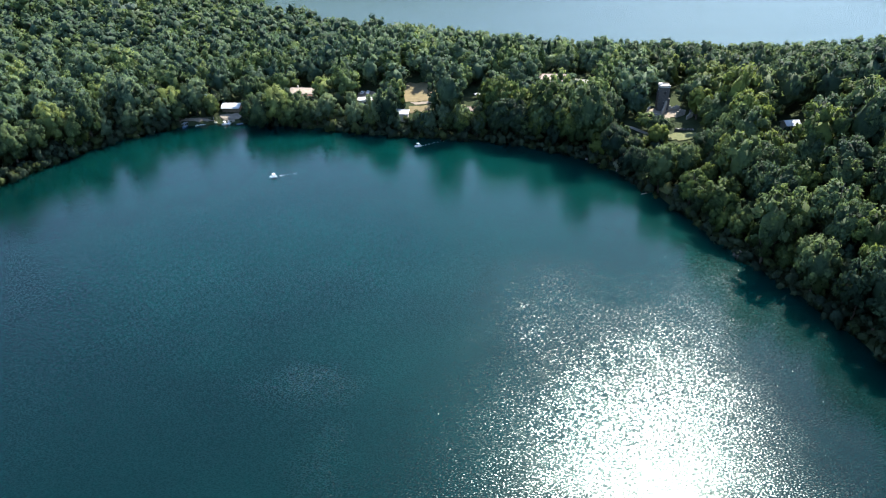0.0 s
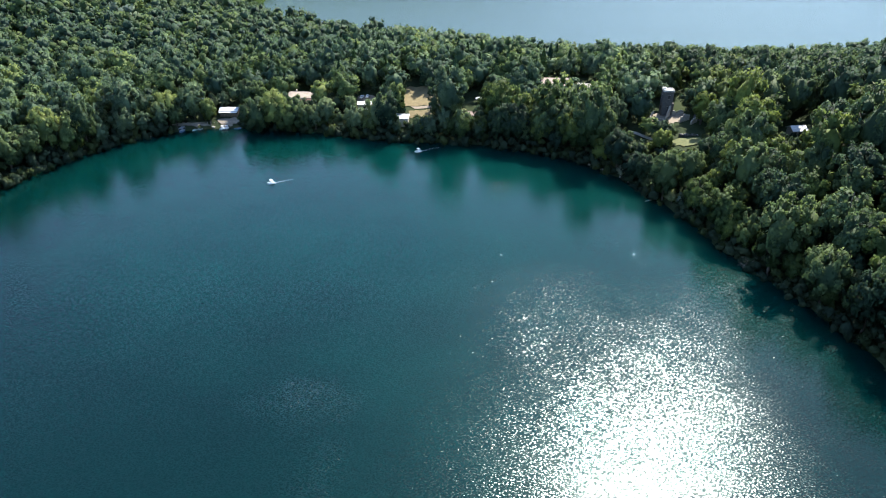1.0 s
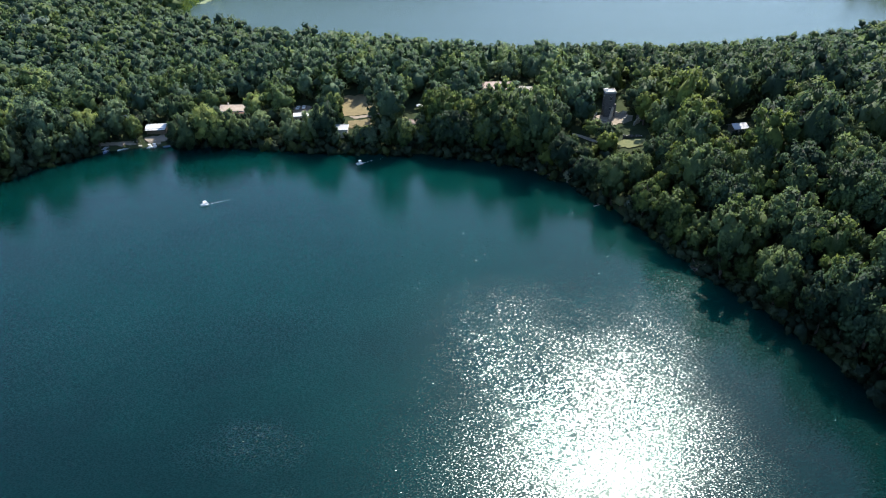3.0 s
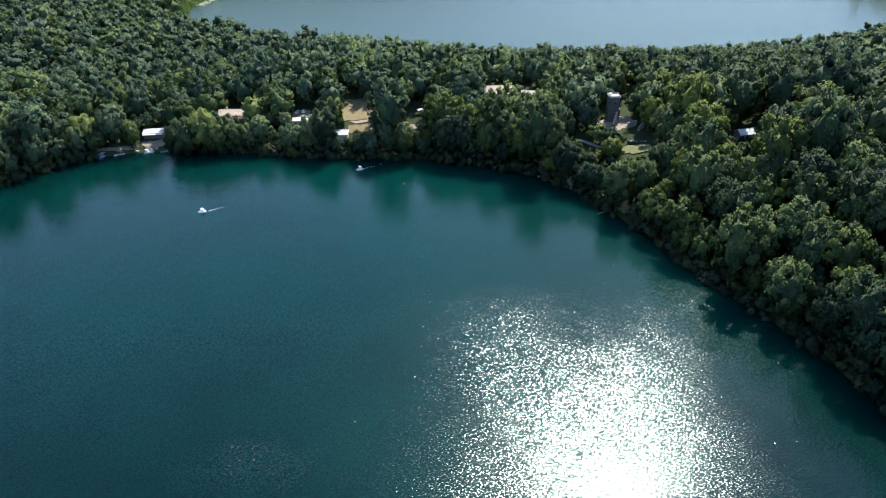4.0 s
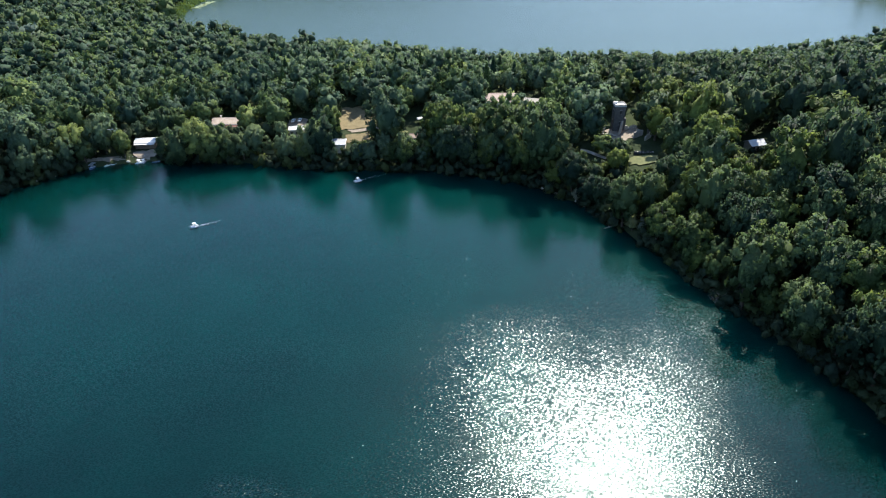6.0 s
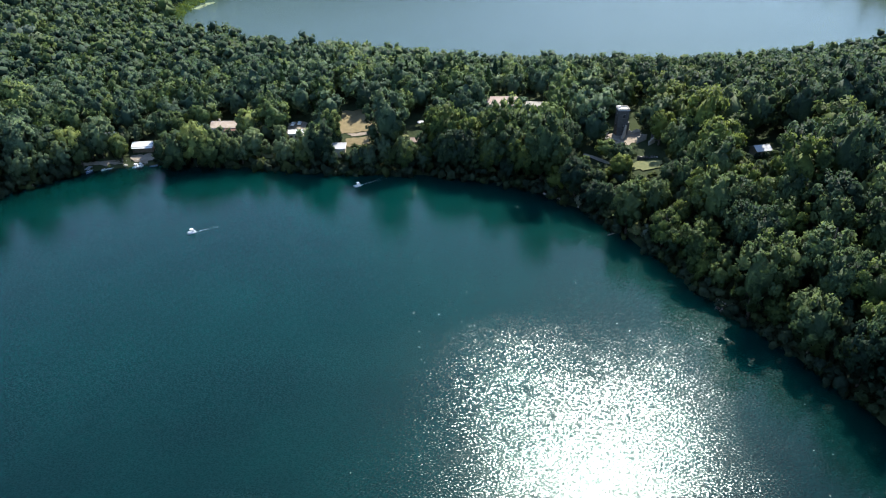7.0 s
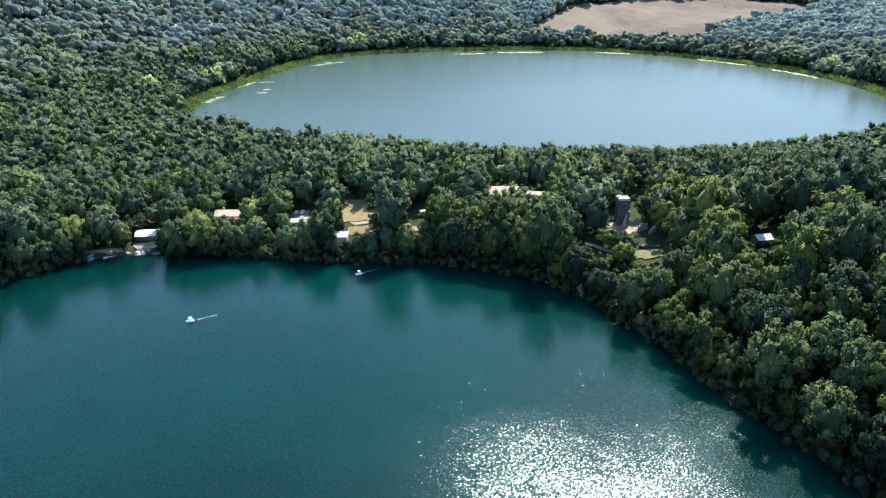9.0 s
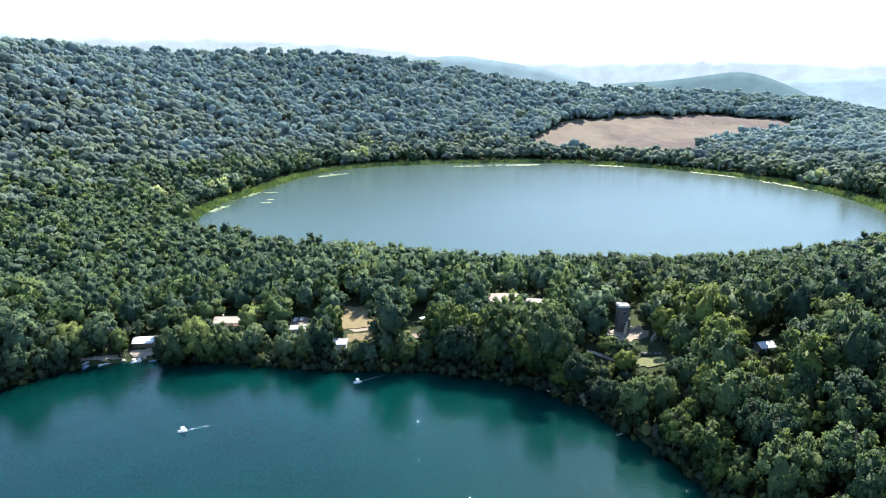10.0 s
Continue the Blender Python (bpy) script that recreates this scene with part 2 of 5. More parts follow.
# ---- the lie of the land ----
# each lake: centre, then a mean radius with waves of one, two, three ... turns round the shore
SMALL = (-50, 140, 198.6, [(-5.6, -6.2), (-12.2, -1.3), (2.6, -1.8), (-1.3, 0.5), (-3.2, -2.8), (2.9, -2.1), (1.5, 2.4)])
WIDE = (170, 750, 308.8, [(-1.6, -3.3), (24.6, -2.6), (0.8, -9.8), (-4.2, 4.0), (2.4, -6.0), (-1.1, 3.5)])
# crests: x, y, height
NEAR_CRESTS = [
    (-370, 180, 22), (-330, 330, 20), (-260, 430, 9), (-180, 425, 6), (-90, 415, 8), (0, 395, 12), (70, 385, 14), (130, 370, 16),
    (200, 330, 22), (185, 250, 27), (200, 170, 30), (205, 80, 30), (180, -20, 28), (110, -110, 28), (-40, -150, 30),
    (-230, -120, 30), (-340, 20, 25)]
FAR_CRESTS = [
    (340, 405, 11), (470, 450, 16), (610, 560, 25), (720, 740, 32), (900, 950, 30), (1000, 1220, 28), (880, 1340, 66), (760, 1380, 74),
    (620, 1400, 80), (510, 1420, 84), (400, 1440, 90), (320, 1445, 100), (240, 1450, 112), (130, 1440, 132), (0, 1420, 148), (-90, 1405, 153),
    (-185, 1390, 157), (-300, 1340, 154), (-430, 1250, 155), (-570, 1060, 169), (-680, 940, 168), (-760, 800, 160), (-740, 600, 110), (-560, 420, 50)]


def along(points, step):
    """Points set evenly along a line of crests."""
    p = np.array(points, float)
    t = np.concatenate([[0], np.cumsum(np.hypot(*np.diff(p[:, :2], axis=0).T))])
    u = np.arange(0, t[-1], step)
    return np.stack([np.interp(u, t, p[:, k]) for k in range(3)], -1)


CRESTS = np.concatenate([along(NEAR_CRESTS, 25.0), along(FAR_CRESTS, 30.0)])


def shore_radius(lake, angle):
    r = np.full_like(angle, lake[2])
    for k, (a, b) in enumerate(lake[3], 1):
        r = r + a * np.cos(k * angle) + b * np.sin(k * angle)
    return r


def from_shore(lake, x, y):
    """Metres outside a lake's shore line (inside: minus)."""
    dx, dy = x - lake[0], y - lake[1]
    return np.hypot(dx, dy) - shore_radius(lake, np.arctan2(dy, dx))


def swell(x, y, size, seed):
    """Soft unevenness from -1 to 1, by sums of crossed sines."""
    r = np.random.default_rng(seed)
    v = np.zeros_like(x)
    for _ in range(6):
        a, f, p, q = r.uniform(0, 6.28), r.uniform(0.6, 1.7) / size, *r.uniform(0, 6.28, 2)
        v = v + np.sin(6.28 * f * (x * math.cos(a) + y * math.sin(a)) + p + 1.3 * np.sin(3.1 * f * (y * math.cos(a) - x * math.sin(a)) + q))
    return v / 4


def land(x, y):
    """The ground's height."""
    x, y = np.asarray(x, float), np.asarray(y, float)
    sp, sg = from_shore(SMALL, x, y), from_shore(WIDE, x, y)
    s = np.minimum(sp, sg)
    w = np.zeros_like(x)
    zw = np.zeros_like(x)
    near = np.full_like(x, 1e9)
    for cx, cy, cz in CRESTS:
        d = np.hypot(x - cx, y - cy) + 8
        k = d ** -3.0
        w, zw, near = w + k, zw + k * cz, np.minimum(near, d)
    crest = zw / w
    t = near - 8
    share = np.clip(s, 0, None) / (np.clip(s, 0, None) + t + 1e-6)
    side = 1 / (1 + np.exp(np.clip((sp - sg) / 25, -40, 40)))
    power = 1.1 - 0.4 * side
    z = crest * share ** power
    out = np.clip((np.hypot(x, y - 500) - 1500) / 1200, 0, 1)
    z = z * (1 - out) - 40 * out
    z = z + swell(x, y, 120, 3) * np.clip(s / 150, 0, 1) * 2.2 + swell(x, y, 30, 4) * np.clip(s / 60, 0, 1) * 0.8
    bank = 0.9 * np.clip(s / 2.5, 0, 1)
    return np.where(s > 0, z + bank, np.maximum(s * 0.5, -7))


def stretch(*pieces):
    v = [np.arange(a, b, d) for a, b, d in pieces]
    return np.concatenate(v + [np.array([pieces[-1][1]])])


def mesh_from(name, verts, faces, material, smooth=True):
    me = bpy.data.meshes.new(name)
    verts, faces = np.asarray(verts, np.float32), np.asarray(faces, np.int32)
    n, k = faces.shape
    me.vertices.add(len(verts))
    me.vertices.foreach_set("co", verts[:, :3].ravel())
    if verts.shape[1] == 6:
        me.attributes.new("spray", "FLOAT_VECTOR", "POINT").data.foreach_set("vector", verts[:, 3:].ravel())
    me.loops.add(n * k)
    me.loops.foreach_set("vertex_index", faces.ravel())
    me.polygons.add(n)
    me.polygons.foreach_set("loop_start", np.arange(0, n * k, k, dtype=np.int32))
    me.polygons.foreach_set("use_smooth", np.full(n, smooth))
    me.materials.append(material)
    me.update(calc_edges=True)
    return me


def sheet(xs, ys, height):
    gx, gy = np.meshgrid(xs, ys)
    v = np.stack([gx, gy, height(gx, gy)], -1).reshape(-1, 3)
    i = np.arange(len(xs) * len(ys)).reshape(len(ys), len(xs))
    return v, np.stack([i[:-1, :-1], i[:-1, 1:], i[1:, 1:], i[1:, :-1]], -1).reshape(-1, 4)


GX = stretch((-4700, -1400, 150), (-1400, -420, 20), (-420, 460, 6.5), (460, 1400, 20), (1400, 4700, 150))
GY = stretch((-2500, -300, 120), (-300, -120, 15), (-120, 500, 6.5), (500, 1700, 14), (1700, 4800, 120))
v, f = sheet(GX, GY, land)
tagged(new("ground", mesh_from("ground", v, f, M_GROUND)), "leaf-littered forest ground of the wooded crater rims", "ground", kind="structure")


def lake(name, spec, material, label):
    a = np.linspace(0, 2 * math.pi, 180, endpoint=False)
    r = shore_radius(spec, a) + 1.2
    bm = bmesh.new()
    bm.faces.new([bm.verts.new((spec[0] + q * math.cos(b), spec[1] + q * math.sin(b), 0)) for b, q in zip(a, r)])
    me = bpy.data.meshes.new(name)
    bm.to_mesh(me)
    bm.free()
    me.materials.append(material)
    tagged(new(name, me), label, "lake", kind="structure")


lake("water", SMALL, M_WATER, "teal crater lake with wind-ruffled patches and painted sunward brightening")
lake("water_wide", WIDE, M_WIDE, "pale grey-blue lake beyond the wooded isthmus")

# ---- trees ----
rng = np.random.default_rng(11)


def ball(level):
    bm = bmesh.new()
    bmesh.ops.create_icosphere(bm, subdivisions=level, radius=1.0)
    v = np.array([p.co for p in bm.verts])
    f = np.array([[p.index for p in q.verts] for q in bm.faces])
    bm.free()
    return v, f


BALLS = {k: ball(k) for k in (1, 2, 3)}


def unit(v):
    return v / np.linalg.norm(v, axis=-1, keepdims=True)


def leaf_cards(r, centres, normals, size, wild=0.3, corners=4):
    """Small leaf sprays with three or four corners, facing about along the normals."""
    n = len(centres)
    normals = unit(normals + r.normal(0, wild, (n, 3)))
    u = unit(np.cross(normals, r.normal(0, 1, (n, 3))))
    w = np.cross(normals, u)
    s = size * r.uniform(0.6, 1.4, (n, 1))
    if corners == 3:
        q = np.stack([centres - u * s - w * s * 0.5, centres + u * s - w * s * r.uniform(0.2, 0.8, (n, 1)), centres + w * s - normals * s * 0.2], 1)
        return q.reshape(-1, 3), np.arange(n * 3).reshape(n, 3)
    q = np.stack([centres - u * s - normals * s * 0.3, centres - w * s * 0.7 + normals * s * 0.1, centres + u * s * 0.9 - normals * s * 0.2, centres + w * s * 0.7], 1)
    i = np.arange(n)[:, None] * 4
    return q.reshape(-1, 3), np.concatenate([i + [0, 1, 2], i + [0, 2, 3]])


def crown(seed, lobes, level, cards, card, squat=1.0, low=-0.5, full=0.8, rough=0.2, wild=0.6, core=1):
    """A crown about 1 wide (radius) on a base at 0: a dome of billowing boughs round a dark heart, with sprays of leaves over them and gaps between."""
    r = np.random.default_rng(seed)
    vs, fs, at = [], [], 0
    tops, sizes, ways = [], [], []
    lean = r.uniform(0, 6.283, 3)
    for k in range(lobes):
        up = 0.97 - (0.97 - low) * (k + r.uniform(0.2, 0.8)) / lobes
        turn = k * 2.4 + r.uniform(-0.35, 0.35)
        flat = (1 - abs(up) ** 2.4) ** 0.5 * (0.9 + 0.25 * up if up < 0 else 1.0)
        bulge = 1 + 0.13 * math.sin(2 * turn + lean[0]) + 0.1 * math.sin(3 * turn + lean[1] + 2.5 * up) + r.uniform(-0.16, 0.2)
        way = np.array([flat * math.cos(turn), flat * math.sin(turn), up])
        tops.append(np.array([way[0] * 0.7 * bulge, way[1] * 0.7 * bulge, (0.98 + up * 0.72 * (0.6 + 0.4 * bulge)) * squat]))
        sizes.append(r.uniform(0.26, 0.42) * (14 / lobes) ** 0.42)
        ways.append(unit(way + np.array([0, 0, 0.1])))
    if core:
        bv, bf = BALLS[core]
        vs.append(np.hstack([bv * np.array([0.64, 0.64, 0.66 * squat] if lobes < 20 else [0.54, 0.54, 0.58 * squat]) * (1 + r.uniform(-0.12, 0.12, (len(bv), 1))) + np.array([0, 0, 0.95 * squat]), bv]))
        fs.append(bf)
        at = len(bv)
    bv, bf = BALLS[level]
    for c, s, way in zip(tops, sizes, ways):
        lump = 1 + r.uniform(-rough, rough, (len(bv), 1))
        vs.append(np.hstack([bv * lump * s * np.array([1, 1, 0.87]) * full + c, unit(bv * 0.45 + way * 0.75)]))
        fs.append(bf + at)
        at += len(bv)
    if cards:
        pick = r.integers(0, lobes, cards)
        d = unit(r.normal(0, 0.62, (cards, 3)) + np.array(ways)[pick] * 0.8)
        c = np.array(tops)[pick] + d * np.array(sizes)[pick][:, None] * np.abs(r.normal(0.94, 0.16, (cards, 1))) * np.array([1, 1, 0.87])
        qv, qf = leaf_cards(r, c, d, card, wild, 3)
        tilt = unit(d * 0.45 + np.array(ways)[pick] * 0.75 + r.normal(0, 0.16, (cards, 3)))
        vs.append(np.hstack([qv, np.repeat(tilt, 3, 0)]))
        fs.append(qf + at)
    return np.concatenate(vs), np.concatenate(fs)


def spire(seed, tiers, cards, card):
    """A conifer crown, base at 0, one wide and about three high."""
    r = np.random.default_rng(seed)
    vs, fs, at = [], [], 0
    for k in range(tiers):
        h = k / tiers
        n = 9
        a = np.arange(n) * 6.283 / n + r.uniform(0, 1)
        rad = (1 - h) ** 0.8 * r.uniform(0.7, 1.1, n)
        ring = np.stack([np.cos(a) * rad, np.sin(a) * rad, np.full(n, 3.2 * h) - 0.12 * rad], -1)
        vs += [ring, np.array([[0, 0, 3.2 * h + 0.65]])]
        i = np.arange(n)
        fs.append(np.stack([i, (i + 1) % n, np.full(n, n)], -1) + at)
        at += n + 1
    if cards:
        h = r.uniform(0, 1, cards) ** 1.3
        a = r.uniform(0, 6.283, cards)
        out = np.stack([np.cos(a), np.sin(a), np.full(cards, 0.35)], -1)
        c = out * ((1 - h) ** 0.8 * r.uniform(0.75, 1.08, cards))[:, None] * [1, 1, 0] + np.stack([0 * h, 0 * h, 3.4 * h + 0.05], -1)
        qv, qf = leaf_cards(r, c, out, card)
        vs.append(qv)
        fs.append(qf + at)
    return np.concatenate(vs), np.concatenate(fs)


def stem(seed, limbs=5):
    """A tapered trunk one high with limbs that fork off it."""
    r = np.random.default_rng(seed)
    vs, fs, at = [], [], 0

    def tube(path, radii):
        nonlocal at
        n = 6
        a = np.arange(n) * 6.283 / n
        for p, q in zip(path, radii):
            vs.append(np.stack([p[0] + np.cos(a) * q, p[1] + np.sin(a) * q, np.full(n, p[2])], -1))
        for k in range(len(path) - 1):
            i, j = np.arange(n), (np.arange(n) + 1) % n
            b = at + k * n
            fs.append(np.stack([b + i, b + j, b + n + j], -1))
            fs.append(np.stack([b + i, b + n + j, b + n + i], -1))
        at += n * len(path)

    bend = r.normal(0, 0.02, 2)
    tube([(0, 0, -0.08), (bend[0], bend[1], 0.3), (bend[0] * 2, bend[1] * 2, 0.62), (0, 0, 0.86)], [0.034, 0.024, 0.016, 0.006])
    for k in range(limbs):
        a, h = k * 2.3 + r.uniform(-0.4, 0.4), r.uniform(0.3, 0.6)
        o = np.array([bend[0], bend[1], h])
        e = np.array([math.cos(a) * 0.2, math.sin(a) * 0.2, 0.16])
        tube([o, o + e * 0.5, o + e], [0.012, 0.008, 0.003])
    return np.concatenate(vs), np.concatenate(fs)


def in_box(x, y, cx, cy, hx, hy, turn=0.0):
    c, s = math.cos(radians(turn)), math.sin(radians(turn))
    u, w = (x - cx) * c + (y - cy) * s, -(x - cx) * s + (y - cy) * c
    return (np.abs(u) < hx) & (np.abs(w) < hy)


# open ground: centre, half sizes, turn
CLEARINGS = [
    (-112, 353, 7, 9, 0), (-126, 345, 4, 2.5, 8), (-75, 369, 11, 9, 0), (-40, 366, 8, 12, 0), (-18.5, 341, 7, 6, 0), (-11, 366, 12, 14, -8),
    (-8, 349, 9, 5, 0), (-52, 345, 4.5, 5, 0), (64, 370, 10, 12, 0), (82, 367, 9, 11, -15), (114, 331, 9, 13, 0), (119, 311, 8, 6, 0),
    (115, 298, 8, 5, 0), (97, 311, 9, 3, -52), (110, 314, 6, 4, 0), (160, 289, 8, 10, 0), (-131, 368, 4, 5, 0), (18, 342, 5, 5, 0), (22, 357, 3.5, 5, 0), (672, 1012, 26, 26, 0), (119, 341, 7, 8, 0), (84, 284, 3.5, 3, 0), (98, 254, 4.5, 3.5, 0), (114, 210, 3.5, 3.5, 0)]
# corners of the tilled field on the far rim
FIELD = [(238, 1118), (330, 1226), (440, 1254), (640, 1250), (790, 1205), (700, 1140), (560, 1085), (500, 1060), (478, 1002), (420, 1005), (330, 1050)]


def in_field(x, y):
    inside = np.zeros(np.shape(x), bool)
    for (ax, ay), (bx, by) in zip(FIELD, FIELD[1:] + FIELD[:1]):
        cut = ((ay > y) != (by > y)) & (x < (bx - ax) * (y - ay) / (by - ay + 1e-9) + ax)
        inside ^= cut
    return inside


def is_open(x, y):
    o = np.zeros(np.shape(x), bool)
    for c in CLEARINGS:
        o |= in_box(x, y, *c)
    return o


def spots(x0, x1, y0, y1, step, seed, keep):
    r = np.random.default_rng(seed)
    gx, gy = np.meshgrid(np.arange(x0, x1, step), np.arange(y0, y1, step * 0.87))
    gx = gx + (np.arange(gx.shape[0]) % 2)[:, None] * step / 2
    x = (gx + r.uniform(-0.36, 0.36, gx.shape) * step).ravel()
    y = (gy + r.uniform(-0.36, 0.36, gx.shape) * step).ravel()
    s = np.minimum(from_shore(SMALL, x, y), from_shore(WIDE, x, y))
    ok = keep(x, y, s) & ~is_open(x, y)
    return x[ok], y[ok]


def near_stretch(x, y):
    """The bank along the small lake that is passed nearest."""
    s = from_shore(SMALL, x, y)
    return ((x > 60) & (y > 95) & (y < 300) & (s < 62) & (x < 200)) | ((y > 280) & (y < 380) & (s < 22) & (x > -215) & (x < 120))


# built places kept in the camera's view, trees before them cut down: x, y, half width, height over the ground
SITES = [(-112, 355, 7, 2.0), (-111, 347, 6, 0), (-73, 367, 5, 3.6), (-39.5, 358, 5, 2.4), (-40.5, 371, 3, 0.6), (-20, 340, 6, 2.6), (-9, 372, 11, 0), (-8, 352, 10, 0), (64, 365, 9, 6.8),
         (82, 361, 6, 5.0), (113.5, 327, 10, 0), (120, 310, 10, -0.5), (115, 298, 9, -1.0), (97, 311, 8, -0.8), (159, 287, 8, 1.0), (18.5, 341, 3, 1.4), (22, 358, 2.5, 1.0), (-131, 367, 2.5, 2.0), (-52, 344, 3.5, 0)]


def headroom(x, y):
    """How high a tree may stand above its ground, fitted so that the camera sees past it to built places and the wide
    lake.
    """
    top = np.where((y > 335) & (y < 600), 17.0 + 4.0 * swell(x, y, 24, 33), 99.0)
    z = land(x, y)
    for sx, sy, half, h in SITES:
        back = sy - y
        line = sx - (sx - 1) / (sy - 41) * back
        m = (back > 0) & (back < 45) & (np.abs(x - line) < half)
        top = np.where(m, np.minimum(top, float(land(sx, sy)) + h + back * 0.36 - z), top)
    wide = from_shore(WIDE, x, y)
    top = np.where((wide < 90) & (y < 600), np.minimum(top, 9.6 + 5.5 * np.clip((50 - x) / 80, 0, 1) + 0.09 * np.maximum(wide, 0) + 3.0 * swell(x, y, 26, 31)), top)
    return top


def woods(name, label, kinds, x, y, size, material, seed, tall=(0.85, 1.25), smooth=True):
    """Many trees in one mesh."""
    r = np.random.default_rng(seed)
    z = land(x, y)
    vs, fs, tints, at = [], [], [], 0
    which = r.integers(0, len(kinds), len(x))
    for k, (tv, tf) in enumerate(kinds):
        m = which == k
        n = int(m.sum())
        if not n:
            continue
        a, s = r.uniform(0, 6.283, n), size * np.clip(r.normal(1.0, 0.22, n), 0.55, 1.4)
        h = s * r.uniform(*tall, n)
        cut = np.clip(headroom(x[m], y[m]) / (h * 2.0), 0.12, 1)
        s, h = s * cut ** 0.7, h * cut
        c, q = np.cos(a)[:, None], np.sin(a)[:, None]
        X = (tv[:, 0] * c - tv[:, 1] * q) * s[:, None] + x[m][:, None]
        Y = (tv[:, 0] * q + tv[:, 1] * c) * s[:, None] + y[m][:, None]
        Z = tv[:, 2] * h[:, None] + z[m][:, None] - 0.2
        cols = [X, Y, Z]
        if tv.shape[1] == 6:
            cols += [tv[:, 3] * c - tv[:, 4] * q, tv[:, 3] * q + tv[:, 4] * c, np.broadcast_to(tv[:, 5], X.shape)]
        vs.append(np.stack(cols, -1).reshape(-1, len(cols)))
        fs.append((tf[None] + (np.arange(n) * len(tv))[:, None, None] + at).reshape(-1, 3))
        tints.append(np.repeat(r.uniform(-0.5, 0.5, n), len(tv)))
        at += n * len(tv)
    me = mesh_from(name, np.concatenate(vs), np.concatenate(fs), material, smooth)
    me.attributes.new("kind", "FLOAT", "POINT").data.foreach_set("value", np.concatenate(tints).astype(np.float32))
    ob = new(name, me)
    return tagged(ob, label, "woods", kind="stuff")


FINE = [crown(100 + k, 24, 1, 1750, 0.06, q, -0.75, 0.66, 0.25, 0.55, 1) for k, q in enumerate((1.0, 1.15, 0.9, 1.25, 1.05, 0.8))]
MIDDLE = [crown(200 + k, 11, 1, 450, 0.088, q, -0.6, 0.68, 0.25, 0.5, 1) for k, q in enumerate((1.0, 1.15, 0.9, 1.25, 1.1))]
COARSE = [crown(300 + k, 4, 1, 14, 0.13, q, -0.05, 0.95, 0.25, 0.5, 0) for k, q in enumerate((0.75, 0.85, 0.68, 0.8, 0.76, 0.9))]
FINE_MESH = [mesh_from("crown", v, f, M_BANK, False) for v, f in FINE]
# the same crowns without the shade put into the bank leaf colour
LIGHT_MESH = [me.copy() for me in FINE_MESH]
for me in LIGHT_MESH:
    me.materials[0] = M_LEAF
STEMS = [mesh_from("trunk", *stem(400 + k), M_BARK) for k in range(3)]

x, y = spots(-230, 210, 90, 400, 10.8, 21, lambda x, y, s: (s > 5.0) & near_stretch(x, y))
# the first row, whose crowns hang over the water
a = np.radians(np.arange(-16, 128, 2.3)) + np.random.default_rng(23).uniform(-0.012, 0.012, 63)
q = shore_radius(SMALL, a) + np.random.default_rng(24).uniform(0.3, 3.4, len(a))
rx, ry = SMALL[0] + q * np.cos(a), SMALL[1] + q * np.sin(a)
ok = ~is_open(rx, ry) & near_stretch(rx, ry)
x, y = np.concatenate([rx[ok], x]), np.concatenate([ry[ok], y])
for k, (px, py, pz) in enumerate(zip(x, y, land(x, y))):
    tree = tagged(new("broadleaf_tree"), "leafy green broadleaf tree on the wooded lake bank", "tree", "trees on the lake bank")
    size = rng.choice((4.6, 6.2, 7.2, 8.0, 9.2)) * rng.uniform(0.9, 1.1)
    tree.matrix_world = pose(px, py, pz, 0, 0, rng.uniform(0, 360))
    size *= min(1.0, max(0.25, float(headroom(np.array(px), np.array(py))) / (size * 3.3)))
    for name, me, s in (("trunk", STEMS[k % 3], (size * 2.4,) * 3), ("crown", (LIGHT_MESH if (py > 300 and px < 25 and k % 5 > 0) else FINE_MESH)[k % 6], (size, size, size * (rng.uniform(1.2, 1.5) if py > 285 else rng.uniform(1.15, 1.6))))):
        o = new(name, me)
        o.parent = tree
        o.scale = s
        o.location = (0, 0, size * 0.12) if name == "crown" else (0, 0, 0)
# the tall trees at the water's edge, on the isthmus
for k, (px, py, size) in enumerate(((-94, 342, 8.6), (-85, 343, 8.0), (-77, 341, 7.4), (-69, 341, 5.6), (-31, 335, 6.8), (-24.5, 333.5, 5.2), (-7, 330, 3.9), (3, 328.5, 5.2), (12, 327, 5.6),
                                    (22, 325, 4.4), (31, 323, 7.2), (40, 320, 7.6), (50, 317, 7.4), (59, 313, 7.8), (68, 307, 7.2), (77, 304, 7.6), (-129, 351, 7.6), (-141, 347, 7.2), (-152, 344, 7.8))):
    tree = tagged(new("broadleaf_tree"), "tall leafy tree leaning over the water's edge", "tree", "tall trees on the isthmus bank")
    tree.matrix_world = pose(px, py, float(land(px, py)), 0, 0, 67 * k)
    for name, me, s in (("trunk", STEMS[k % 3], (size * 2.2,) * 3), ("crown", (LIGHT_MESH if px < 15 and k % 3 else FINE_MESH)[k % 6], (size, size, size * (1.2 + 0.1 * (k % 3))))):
        o = new(name, me)
        o.parent, o.scale, o.location = tree, s, (0, 0, size * 0.06 if name == "crown" else 0)
